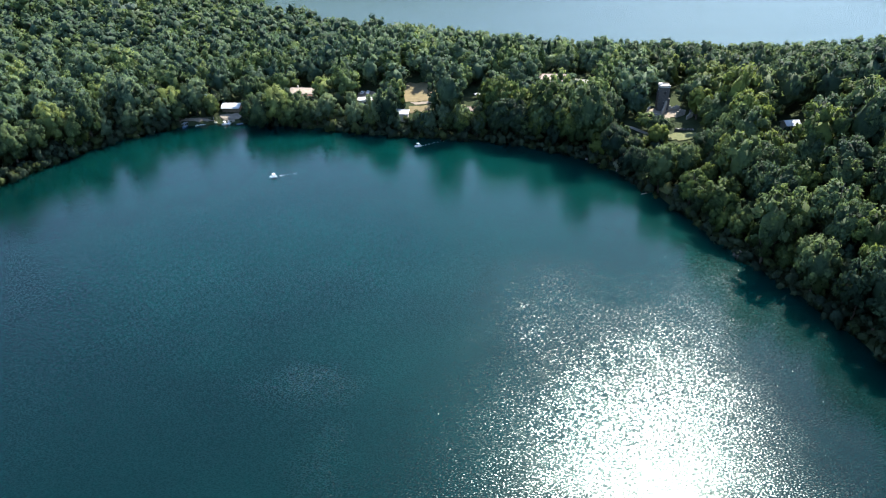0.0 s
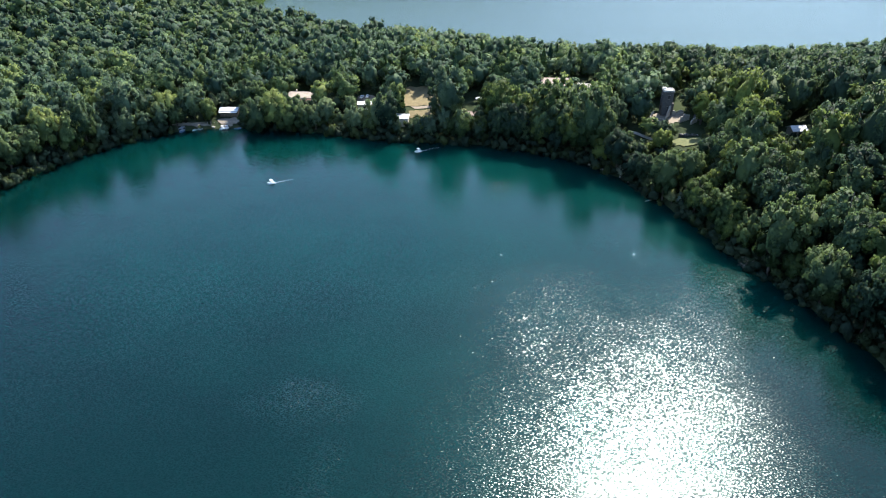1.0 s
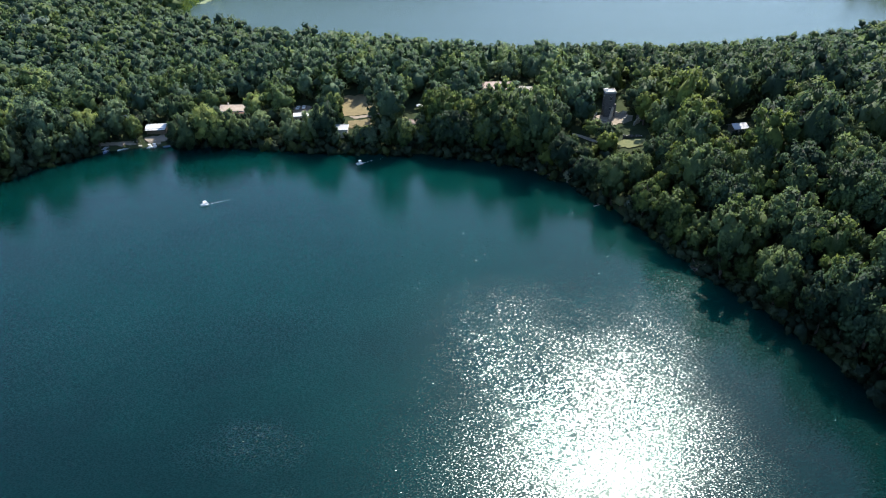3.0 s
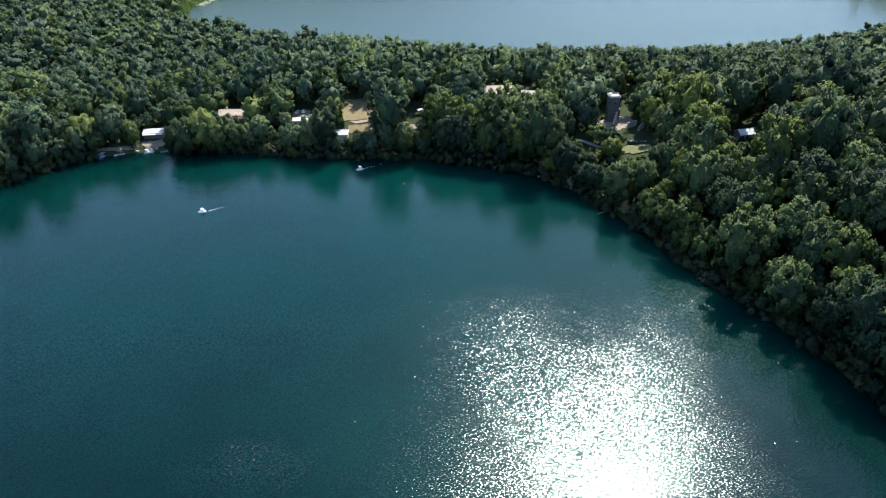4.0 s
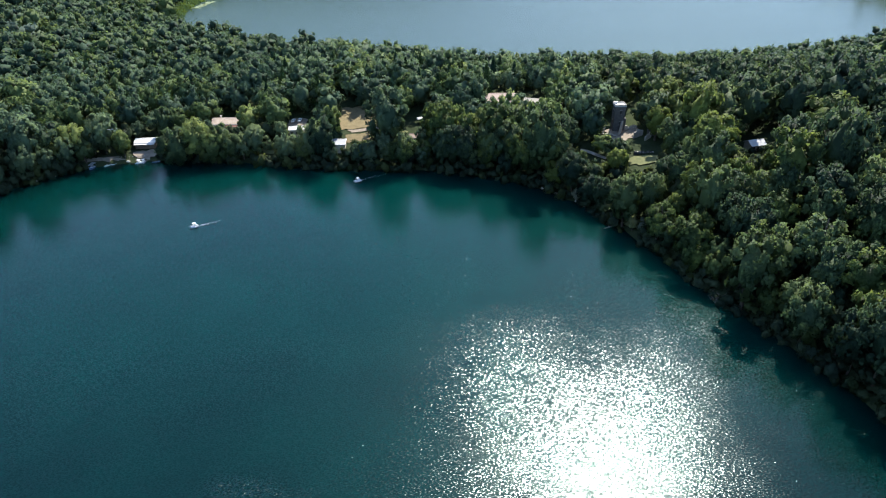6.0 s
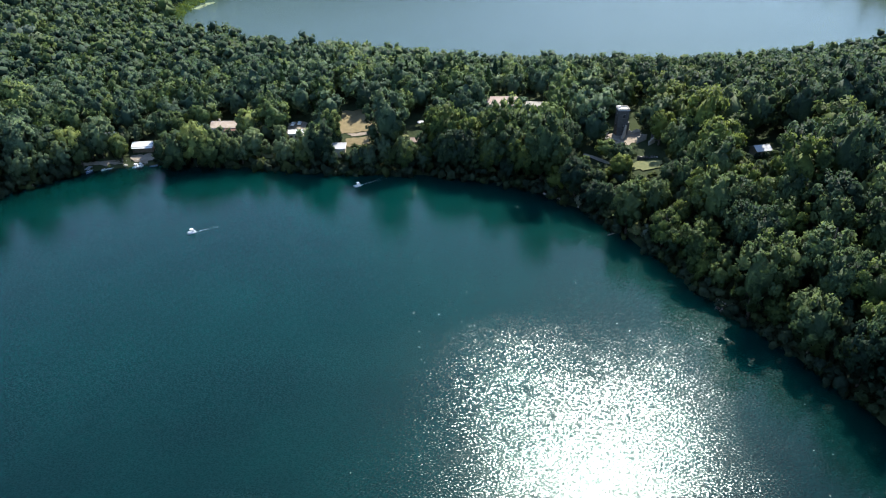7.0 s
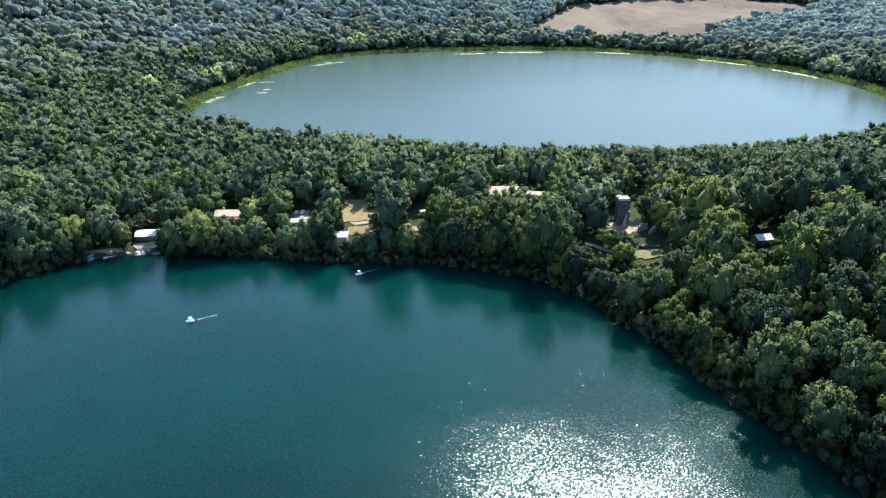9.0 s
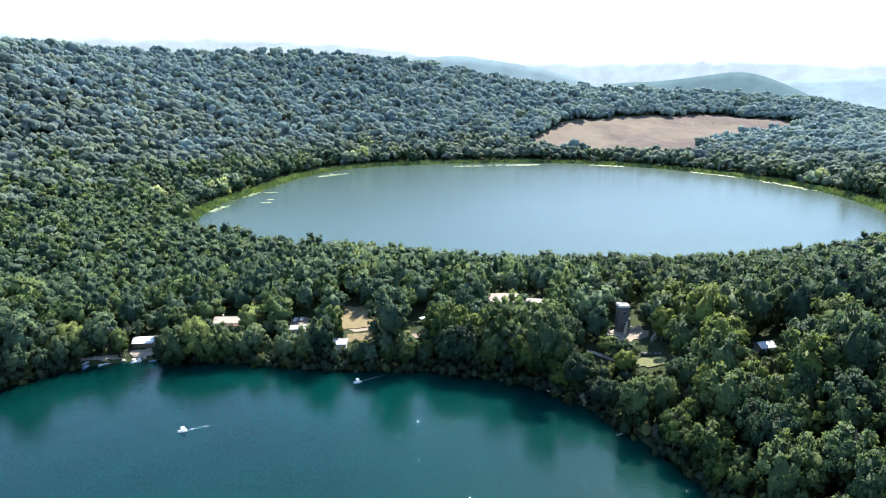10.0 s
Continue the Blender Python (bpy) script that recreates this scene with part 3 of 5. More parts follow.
# the trees that stand among the ruins
for k, (px, py, size) in enumerate(((104.5, 305, 5.0), (125.5, 313.5, 6.4), (129, 309, 5.6), (101, 325, 3.6))):
    tree = tagged(new("broadleaf_tree"), "broad leafy tree standing among the ruined walls", "tree", "trees in the ruin yard")
    tree.matrix_world = pose(px, py, float(land(px, py)), 0, 0, 80 * k)
    for name, me, s in (("trunk", STEMS[k % 3], (size * 2.4,) * 3), ("crown", FINE_MESH[(k + 2) % 6], (size,) * 3)):
        o = new(name, me)
        o.parent, o.scale, o.location = tree, s, (0, 0, size * 0.2 if name == "crown" else 0)


def mid_zone(x, y, s):
    return (s > 0.6) & ~near_stretch(x, y) & (np.hypot(x, y) < 455) & (np.arctan2(np.abs(x - 20), y + 30) < 0.86)


x, y = spots(-460, 520, 60, 640, 11.2, 31, mid_zone)
east = x + 12 * swell(x, y, 40, 61) > 112
woods("woods_isthmus", "dense green broadleaf wood on the isthmus", MIDDLE, x[~east], y[~east], 7.2, M_LEAF, 5, (0.95, 1.55))
# same trees as on the isthmus, with the slope's shade in their leaf colour
woods("woods_east", "dense wood on the lake's east slope, slope shade painted into its leaves", MIDDLE, x[east], y[east], 7.4, M_EAST_SHADED, 15, (0.95, 1.5))


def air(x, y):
    """How far off a wood stands, from 0 on the wide lake's near shores to 1 on the far rim, with a broad uneven border;
    it picks how much haze the leaf colour holds.
    """
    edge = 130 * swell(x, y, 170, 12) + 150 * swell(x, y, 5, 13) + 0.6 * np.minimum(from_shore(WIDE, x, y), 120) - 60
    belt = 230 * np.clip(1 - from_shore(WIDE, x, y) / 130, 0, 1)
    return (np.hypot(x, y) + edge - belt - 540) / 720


def far_zone(x, y, s):
    a = np.arctan2(x - 20, y + 30)
    far = CRESTS[np.hypot(CRESTS[:, 0], CRESTS[:, 1]) > 700]
    at = np.arctan2(far[:, 0], far[:, 1])
    order = np.argsort(at)
    s = np.where(np.hypot(x, y) > np.interp(np.arctan2(x, y), at[order], np.hypot(far[:, 0], far[:, 1])[order]) + 45, -1, s)
    return (s > np.where(y > 640, 11, 4)) & ~in_field(x, y) & (np.hypot(x, y) >= 455) & (a > -0.80) & (a < 0.86) & (np.hypot(x, y) < 1750)


x, y = spots(-1100, 1300, 60, 1720, 9.7, 41, far_zone)
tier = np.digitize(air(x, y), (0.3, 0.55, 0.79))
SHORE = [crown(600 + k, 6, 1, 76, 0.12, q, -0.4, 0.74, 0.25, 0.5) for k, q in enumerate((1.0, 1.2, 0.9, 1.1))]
# beyond the shore, each tier's leaf colour holds more painted haze
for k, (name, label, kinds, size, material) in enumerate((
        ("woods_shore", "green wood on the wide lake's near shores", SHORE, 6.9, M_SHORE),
        ("woods_slope", "grey-green wood on the crater slopes, light haze painted in", SHORE[:1] + COARSE, 7.2, M_SLOPE),
        ("woods_high_slope", "grey-green wood on the upper crater slopes, more haze painted in", COARSE, 7.7, M_HIGH),
        ("woods_far", "blue-green wood on the far crater rim, most haze painted in", COARSE, 7.9, M_FAR))):
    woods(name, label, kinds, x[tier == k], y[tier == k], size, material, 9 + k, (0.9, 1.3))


# woods round the rest of both lakes
def rest_zone(x, y, s):
    seen = (np.arctan2(np.abs(x - 20), y + 30) < 0.86) & (y > 60)
    return (s > 3) & ~seen & ~near_stretch(x, y) & (s < 260)


x, y = spots(-560, 900, -330, 1000, 24, 47, rest_zone)
woods("woods_round", "green wood on the outer slopes of the crater", [crown(640 + k, 4, 1, 6, 0.3, q, -0.3, 1.1) for k, q in enumerate((1.0, 1.2, 0.9))], x, y, 13.0, M_LEAF, 10)


# shrubs that hang over the small lake's bank, the shade below the crowns put into their colour
def bank_zone(x, y, s):
    return (s > -2.8) & (s < 4.0) & (y > 80) & ~in_box(x, y, -113, 345, 9, 8) & ~in_box(x, y, -133.5, 342, 4, 4) & ~in_box(x, y, -126, 344, 4, 3)


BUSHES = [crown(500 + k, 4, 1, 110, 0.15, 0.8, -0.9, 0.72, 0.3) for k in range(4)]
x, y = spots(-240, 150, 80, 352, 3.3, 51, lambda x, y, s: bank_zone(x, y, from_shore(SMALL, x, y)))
woods("bank_shrubs", "green shrubs hanging over the lake bank, darkened with painted shade", BUSHES, x, y, 2.7, M_SHRUB_SHADE, 7, (0.8, 1.4))
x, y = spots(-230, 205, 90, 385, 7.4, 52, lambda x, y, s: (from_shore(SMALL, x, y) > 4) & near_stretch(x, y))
woods("undergrowth", "leafy undergrowth between the bank trees, darkened with painted shade", BUSHES, x, y, 3.6, M_SHRUB_SHADE, 17, (0.8, 1.5))

# reeds and meadow fringe round the wide lake
x, y = spots(-200, 560, 480, 1070, 3.1, 61, lambda x, y, s: (from_shore(WIDE, x, y) > -4 + 4 * swell(x, y, 60, 8)) & (from_shore(WIDE, x, y) < 11) & ((y > 640) | (x > 400)))


def tuft(seed):
    r = np.random.default_rng(seed)
    n = 9
    c = np.stack([r.uniform(-1, 1, n), r.uniform(-1, 1, n), np.zeros(n)], -1)
    a = r.uniform(0, 3.14, n)
    d = np.stack([np.cos(a), np.sin(a), 0 * a], -1) * 0.5
    lean = np.stack([r.uniform(-0.4, 0.4, n), r.uniform(-0.4, 0.4, n), r.uniform(0.5, 1.0, n)], -1)
    q = np.stack([c - d, c + d, c + lean], 1).reshape(-1, 3)
    return q, np.arange(n * 3).reshape(n, 3)


M_REED = foliage("reeds", (0.138, 0.184, 0.074), (0.202, 0.258, 0.110), (0.276, 0.322, 0.156), patch=0.03, through=0.2)
woods("reeds", "yellow-green reed fringe along the wide lake shore", [tuft(k) for k in range(5)], x, y, 2.6, M_REED, 8, (0.7, 1.3))


# ---- plain materials of built things ----
def plain(name, a, b, scale=1.0, rough=0.8, relief=0.02, **more):
    """Two tones by stains at two scales, with a fine relief."""
    n = Nodes(name)
    v = n.math("ADD", n.math("MULTIPLY", n.noise(scale, 4.0, 0.6), 0.6), n.math("MULTIPLY", n.noise(scale * 7, 3.0), 0.4))
    one = n.node("ShaderNodeObjectInfo").outputs["Random"]
    v = n.math("ADD", v, n.math("MULTIPLY", n.math("SUBTRACT", one, 0.5), 0.1))
    return n.done(n.ramp(v, [(0.35, a), (0.65, b)]), rough, n.bump(n.noise(scale * 5, 3.0), relief), **more)


M_STONE = plain("old_stone", (0.066, 0.064, 0.061), (0.133, 0.125, 0.117), 0.9, 0.9, 0.12)
M_PALE_STONE = plain("pale_stone", (0.30, 0.27, 0.22), (0.44, 0.40, 0.34), 1.2, 0.9, 0.06)
M_TILE = plain("roof_tile", (0.30, 0.215, 0.175), (0.42, 0.32, 0.265), 0.7, 0.85, 0.05)
M_BLEACHED = plain("bleached_tile", (0.36, 0.27, 0.20), (0.52, 0.43, 0.34), 0.8, 0.85, 0.05)
M_WHITE = plain("white_sheet", (0.50, 0.50, 0.50), (0.66, 0.66, 0.65), 0.5, 0.5)
M_GREY = plain("grey_sheet", (0.27, 0.28, 0.30), (0.36, 0.37, 0.39), 0.6, 0.5)
M_PLASTER = plain("plaster", (0.55, 0.50, 0.42), (0.68, 0.63, 0.55), 0.8, 0.9)
M_WOOD = plain("weathered_wood", (0.14, 0.10, 0.07), (0.26, 0.20, 0.14), 1.5, 0.85)
M_DARK = plain("dark_opening", (0.012, 0.012, 0.012), (0.025, 0.025, 0.025), 1.0, 0.5)
M_RED = plain("red_awning", (0.12, 0.05, 0.04), (0.18, 0.08, 0.06), 1.0, 0.8)
M_DRY = plain("dry_grass", (0.135, 0.108, 0.052), (0.225, 0.175, 0.085), 0.35, 0.95, 0.1)
M_LAWN = plain("lawn", (0.10, 0.12, 0.045), (0.18, 0.18, 0.075), 0.5, 0.95, 0.08)
M_SAND = plain("sandy_ground", (0.19, 0.155, 0.115), (0.31, 0.26, 0.20), 0.6, 0.95, 0.05)
M_BOAT = plain("white_gelcoat", (0.74, 0.75, 0.76), (0.84, 0.84, 0.84), 0.7, 0.3, 0.002)
M_BLUE = plain("blue_hull", (0.10, 0.17, 0.28), (0.16, 0.24, 0.36), 0.7, 0.4, 0.002)
M_GLASS = plain("car_glass", (0.02, 0.025, 0.03), (0.03, 0.035, 0.04), 0.7, 0.08, 0.0)
M_RUBBER = plain("tyre", (0.02, 0.02, 0.02), (0.035, 0.035, 0.035), 3.0, 0.8)
M_FOAM = plain("foam", (0.75, 0.78, 0.80), (0.85, 0.87, 0.88), 1.0, 0.7)
M_LILY = plain("lily_pads", (0.12, 0.165, 0.06), (0.21, 0.245, 0.12), 0.4, 0.6)
M_TWIG = plain("dead_twigs", (0.34, 0.26, 0.22), (0.52, 0.43, 0.38), 2.0, 0.9)
M_ROCK = plain("bank_rock", (0.28, 0.26, 0.23), (0.48, 0.45, 0.40), 0.8, 0.9, 0.1)


def part(name, bm, material, parent, label=""):
    me = bpy.data.meshes.new(name)
    bm.normal_update()
    bm.to_mesh(me)
    bm.free()
    me.materials.append(material)
    ob = new(name, me)
    ob.parent = parent
    return tagged(ob, label)


def thing(name, m, label, category, group=""):
    ob = new(name)
    ob.matrix_world = m
    return tagged(ob, label, category, group)


def block(cx, cy, z0, sx, sy, sz, bevel=0.04, bm=None, turn=0.0):
    """A block with worn edges, centred on cx, cy, standing on z0."""
    bm = bm or bmesh.new()
    made = bmesh.ops.create_cube(bm, size=1.0)["verts"]
    bmesh.ops.transform(bm, verts=made, matrix=pose(cx, cy, z0 + sz / 2, 0, 0, turn) @ Matrix.Diagonal((sx, sy, sz, 1)))
    if bevel:
        edges = list({e for v in made for e in v.link_edges})
        bmesh.ops.bevel(bm, geom=edges, offset=min(bevel, sx / 4, sy / 4, sz / 4), segments=1, affect="EDGES")
    return bm


def rod(a, b, r0, r1=None, n=8, bm=None):
    """A tapered round bar from a to b."""
    bm = bm or bmesh.new()
    a, b = Vector(a), Vector(b)
    made = bmesh.ops.create_cone(bm, cap_ends=True, segments=n, radius1=r0, radius2=r0 if r1 is None else r1, depth=(b - a).length)["verts"]
    bmesh.ops.transform(bm, verts=made, matrix=Matrix.Translation((a + b) / 2) @ (b - a).to_track_quat("Z", "Y").to_matrix().to_4x4())
    return bm


def slope(x0, x1, y0, z0, y1, z1, thick=0.14):
    """A roof slab from an eave at (y0, z0) to a ridge at (y1, z1)."""
    bm = bmesh.new()
    low = [bm.verts.new(c) for c in ((x0, y0, z0), (x1, y0, z0), (x1, y1, z1), (x0, y1, z1))]
    top = [bm.verts.new((v.co.x, v.co.y, v.co.z + thick)) for v in low]
    bm.faces.new(low[::-1])
    bm.faces.new(top)
    for k in range(4):
        bm.faces.new((low[k], low[(k + 1) % 4], top[(k + 1) % 4], top[k]))
    return bm


def gable(x, y, z):
    """The triangle of wall under a gable of half width y and height z, 0.2 thick at x."""
    bm = bmesh.new()
    f = bm.faces.new([bm.verts.new(c) for c in ((x, -y, 0), (x, y, 0), (x, 0, z))])
    up = bmesh.ops.extrude_face_region(bm, geom=[f])["geom"]
    bmesh.ops.translate(bm, verts=[v for v in up if isinstance(v, bmesh.types.BMVert)], vec=(0.2, 0, 0))
    return bm


def opening(parent, x, y, z, w, h, face="y"):
    """A dark window with a frame and a sill, set a little proud of a wall that faces -y or -x."""
    turn = 0 if face == "y" else 90
    win = part("window", block(0, 0, 0, w, 0.10, h, 0), M_DARK, parent)
    win.matrix_local = pose(x, y, z, 0, 0, turn)
    part("window_frame", block(0, 0, h, w + 0.16, 0.16, 0.08, 0.01), M_PLASTER, win)
    part("window_sill", block(0, -0.04, -0.1, w + 0.2, 0.22, 0.08, 0.01), M_PALE_STONE, win)
    return win


def house(name, x, y, turn, w, d, wall, rise, roof, label, base=None, walls=None, windows=3, door=True):
    """A house of one storey with a ridged roof: w along the ridge, d across."""
    z = float(land(x, y)) if base is None else base
    h = thing(name, pose(x, y, z, 0, 0, turn), label, "house")
    walls = walls or M_PLASTER
    part("wall", block(0, -d / 2 + 0.15, -2.0, w, 0.3, wall + 2.0, 0.02), walls, h)
    part("wall", block(0, d / 2 - 0.15, -2.0, w, 0.3, wall + 2.0, 0.02), walls, h)
    for sx in (-1, 1):
        part("wall", block(sx * (w / 2 - 0.15), 0, -2.0, 0.3, d - 0.62, wall + 2.0, 0.02), walls, h)
        g = part("gable", gable(0, d / 2 - 0.1, rise - 0.1), walls, h)
        g.location = (sx * (w / 2 - 0.15) - 0.1, 0, wall)
    over = 0.5
    drop = rise * over / (d / 2)
    for sy in (-1, 1):
        r = part("roof", slope(-w / 2 - over, w / 2 + over, sy * (d / 2 + over), wall - drop, 0, wall + rise), roof, h)
        part("gutter", rod((-w / 2 - over, sy * (d / 2 + over + 0.06), wall - drop), (w / 2 + over, sy * (d / 2 + over + 0.06), wall - drop), 0.07), M_GREY, r)
    part("ridge_cap", rod((-w / 2 - over, 0, wall + rise + 0.1), (w / 2 + over, 0, wall + rise + 0.1), 0.14), roof, h)
    for k in range(windows):
        wx = -w / 2 + w * (k + 0.5) / windows
        if door and k == windows // 2:
            dr = part("door", block(wx, -d / 2 - 0.03, 0.02, 1.1, 0.1, 2.1, 0.01), M_WOOD, h)
            part("door_handle", rod((wx + 0.4, -d / 2 - 0.1, 1.0), (wx + 0.4, -d / 2 - 0.1, 1.15), 0.03), M_GREY, dr)
        else:
            opening(h, wx, -d / 2 - 0.02, 0.95, 1.2, 1.2)
    return h


def flat_house(name, x, y, turn, w, d, wall, roof, label, base=None, walls=None, edge=None):
    """A low building under a flat roof with an upstand round it."""
    z = float(land(x, y)) if base is None else base
    h = thing(name, pose(x, y, z, 0, 0, turn), label, "building")
    for sy in (-1, 1):
        part("wall", block(0, sy * (d / 2 - 0.15), -2.0, w, 0.3, wall + 2.0, 0.02), walls or M_PLASTER, h)
    for sx in (-1, 1):
        part("wall", block(sx * (w / 2 - 0.15), 0, -2.0, 0.3, d - 0.62, wall + 2.0, 0.02), walls or M_PLASTER, h)
    r = part("roof", block(0, 0, wall, w + 0.8, d + 0.8, 0.22, 0.03), roof, h)
    for sy in (-1, 1):
        part("upstand", block(0, sy * (d / 2 + 0.3), wall + 0.22, w + 0.8, 0.2, 0.18, 0.02), edge or roof, r)
    for sx in (-1, 1):
        part("upstand", block(sx * (w / 2 + 0.3), 0, wall + 0.22, 0.2, d + 0.36, 0.18, 0.02), edge or roof, r)
    for k in range(3):
        opening(h, -w / 2 + w * (k + 0.5) / 3, -d / 2 - 0.02, 0.9, 1.2, 1.1)
    return h


def patch(name, cx, cy, hx, hy, turn, material, label, category, lift=0.06, ragged=0.25, step=1.0):
    """Open ground laid over the land: an uneven round-cornered sheet that follows it."""
    bm = bmesh.new()
    n, rings = 44, 7
    c, q = math.cos(radians(turn)), math.sin(radians(turn))
    rows = []
    for k in range(rings + 1):
        row = []
        for i in range(n):
            a = 6.2832 * i / n
            u = np.sign(math.cos(a)) * abs(math.cos(a)) ** 0.6 * hx
            w = np.sign(math.sin(a)) * abs(math.sin(a)) ** 0.6 * hy
            s = k / rings * (1 + ragged * float(swell(np.array(cx + u), np.array(cy + w), 6.0, 17)))
            px, py = cx + (u * c - w * q) * s, cy + (u * q + w * c) * s
            row.append(bm.verts.new((px, py, max(float(land(px, py)), 0.0) + lift)))
            if k == 0:
                break
        rows.append(row)
    for i in range(n):
        bm.faces.new((rows[0][0], rows[1][i], rows[1][(i + 1) % n]))
        for k in range(1, rings):
            bm.faces.new((rows[k][i], rows[k + 1][i], rows[k + 1][(i + 1) % n], rows[k][(i + 1) % n]))
    return tagged(part(name, bm, material, None, label), "", category, kind="structure")


# ---- the lake shore settlement ----
patch("terrace", -111.5, 350.5, 4.4, 2.6, 0, M_SAND, "sandy sunlit terrace in front of the boat hut", "terrace", 0.12, 0.6)
patch("beach", -127, 347.0, 11, 1.5, 8, M_SAND, "narrow strip of sandy bank with moored boats", "beach", 0.08, 0.7)
patch("meadow", -10.5, 370, 11, 12, -8, M_DRY, "dry yellow meadow among the trees", "meadow", 0.3)
patch("meadow_lower", -9.5, 350, 7, 4, 0, M_DRY, "dry yellow grass below the meadow path", "meadow", 0.1)
patch("track", -3, 356, 11, 1.6, -5, M_SAND, "pale dusty track along the meadow", "track", 0.22)
patch("forecourt", -39.5, 368, 5.5, 7, 0, M_SAND, "tan gravel forecourt with two parked cars", "forecourt", 0.1)
patch("garden", -52, 345.5, 3.2, 3.4, 0, M_LAWN, "small sunlit lawn down to the water", "lawn", 0.3)
patch("lawn", 115, 299, 7, 3.6, -6, M_LAWN, "sunny mown lawn below the abbey ruin", "lawn", 0.4)
patch("footpath", 97.5, 311.5, 9, 1.1, -52, M_PALE_STONE, "pale paved footpath down the bank", "path", 0.45)
patch("far_meadow", 672, 1008, 24, 24, 0, M_LAWN, "pale green clearing round the far farm", "meadow", 0.6)
patch("ruin_yard", 114, 326, 7.5, 5.5, 0, M_SAND, "worn sandy ground among low ruined walls", "yard", 0.4)

house("boat_hut", -112, 358, 0, 9.2, 6.0, 2.6, 0.9, M_WHITE, "boat hut with a white sheet roof behind a terrace", windows=5, walls=M_WOOD)
hut = bpy.data.objects["boat_hut"]
for k in range(5):
    part("veranda_post", rod((-4.2 + 2.1 * k, -4.2, -0.5), (-4.2 + 2.1 * k, -4.2, 2.1), 0.08), M_WOOD, hut)
part("veranda_roof", slope(-4.8, 4.8, -4.6, 2.05, -3.3, 2.34, 0.08), M_WHITE, hut)
part("railing", rod((-4.2, -4.3, 0.95), (4.2, -4.3, 0.95), 0.04), M_WOOD, hut)

house("terracotta_house", -75, 371, -4, 13, 8, 3.2, 1.7, M_BLEACHED, "low house under a faded terracotta tile roof", windows=5)
tile_house = bpy.data.objects["terracotta_house"]
part("awning", slope(0.5, 6.8, -6.4, 2.2, -4.2, 2.8, 0.07), M_RED, tile_house, "dark red canvas awning")
for k in range(3):
    part("awning_post", rod((0.8 + 2.8 * k, -6.3, -1.0), (0.8 + 2.8 * k, -6.3, 2.2), 0.05), M_GREY, tile_house)
part("chimney", block(-3.0, 0.9, 4.0, 0.7, 0.7, 1.8, 0.04), M_PLASTER, tile_house)
part("terrace_wall", block(-4.2, -5.6, -1.2, 4.5, 0.3, 2.1, 0.03), M_TILE, tile_house)
flat_house("garden_shed", -78, 360.5, -3, 6.0, 2.6, 2.0, M_WHITE, "narrow garden shed with a white flat roof")
flat_house("white_shed", -39.5, 359, 4, 7.0, 5.0, 2.8, M_WHITE, "white-roofed flat shed beside a gravel forecourt")
flat_house("pavilion", -20.0, 341.5, -4, 9.4, 7.0, 3.2, M_GREY, "low pavilion with a pale grey flat roof and white edge", edge=M_WHITE)
house("forest_cabin", -131, 368.5, 15, 4.6, 3.6, 2.4, 0.9, M_WHITE, "small cabin with a white roof under the trees", windows=2, door=False)
house("kiosk", 18.5, 342.5, -8, 5.0, 4.0, 2.4, 1.0, M_TILE, "small kiosk with a faded pink tile roof", windows=3)
house("long_lodge", 64, 369, -3, 15, 13, 5.0, 1.9, M_TILE, "long lodge under a faded pink tile roof", windows=6)
house("lodge_wing", 82, 364, -18, 12, 6, 3.8, 0.8, M_PALE_STONE, "side wing of the lodge with a pale bleached roof", windows=5)
house("hillside_cottage", 159, 289, 8, 6.5, 5.0, 2.8, 1.3, M_WHITE, "cottage with a bright white roof among the trees", windows=3, walls=M_PALE_STONE)
flat_house("far_farm", 676, 1025, 20, 14, 7, 3.5, M_WHITE, "far farm building with a pale flat roof")


def tower():
    z = float(land(113.5, 331))
    t = thing("abbey_tower", pose(113.5, 331, z, 0, 0, -4), "square ruined abbey tower of grey stone with a white roof slab", "tower")
    w, hgt = 4.9, 25.0 - z
    for a in range(4):
        wall = part("wall", block(0, -w / 2 + 0.5, -2.5, w - (0.02 if a % 2 else 2.02), 1.0, hgt + 2.5, 0.08), M_STONE, t)
        wall.matrix_local = pose(0, 0, 0, 0, 0, 90 * a)
    for k, (h, wd) in enumerate(((hgt - 3.6, 1.0), (hgt - 8.5, 0.6))):
        opening(t, 0.3, -w / 2 - 0.02, h, wd, 1.7 if k == 0 else 1.2)
        opening(t, -w / 2 - 0.02, 0.2, h, wd, 1.5, "x")
    part("roof_slab", block(0, 0, hgt, w + 0.5, w + 0.5, 0.3, 0.05), M_WHITE, t, "white roof slab")
    for a in range(4):
        p = part("parapet", block(0, -w / 2 - 0.05, hgt + 0.3, w + 0.3 - (0.62 if a % 2 else 0), 0.3, 0.55, 0.05), M_PALE_STONE, t)
        p.matrix_local = pose(0, 0, 0, 0, 0, 90 * a)
    part("roof_hatch", block(-1.6, 1.2, hgt + 0.3, 1.4, 1.4, 0.9, 0.05), M_WHITE, t)
    bm = bmesh.new()
    for k in range(7):
        block(-0.6 + 0.34 * k, -w / 2 - 0.7 - 0.55 * (6 - k), 0, 0.9, 0.62, 0.9 + 0.75 * k, 0.05, bm)
    part("stair", bm, M_PALE_STONE, t, "pale stone stair up to the tower door")
    part("buttress", block(w / 2 + 0.5, -0.6, -2.0, 1.2, 2.2, hgt * 0.5 + 2.0, 0.1), M_STONE, t)
    return t


tower()


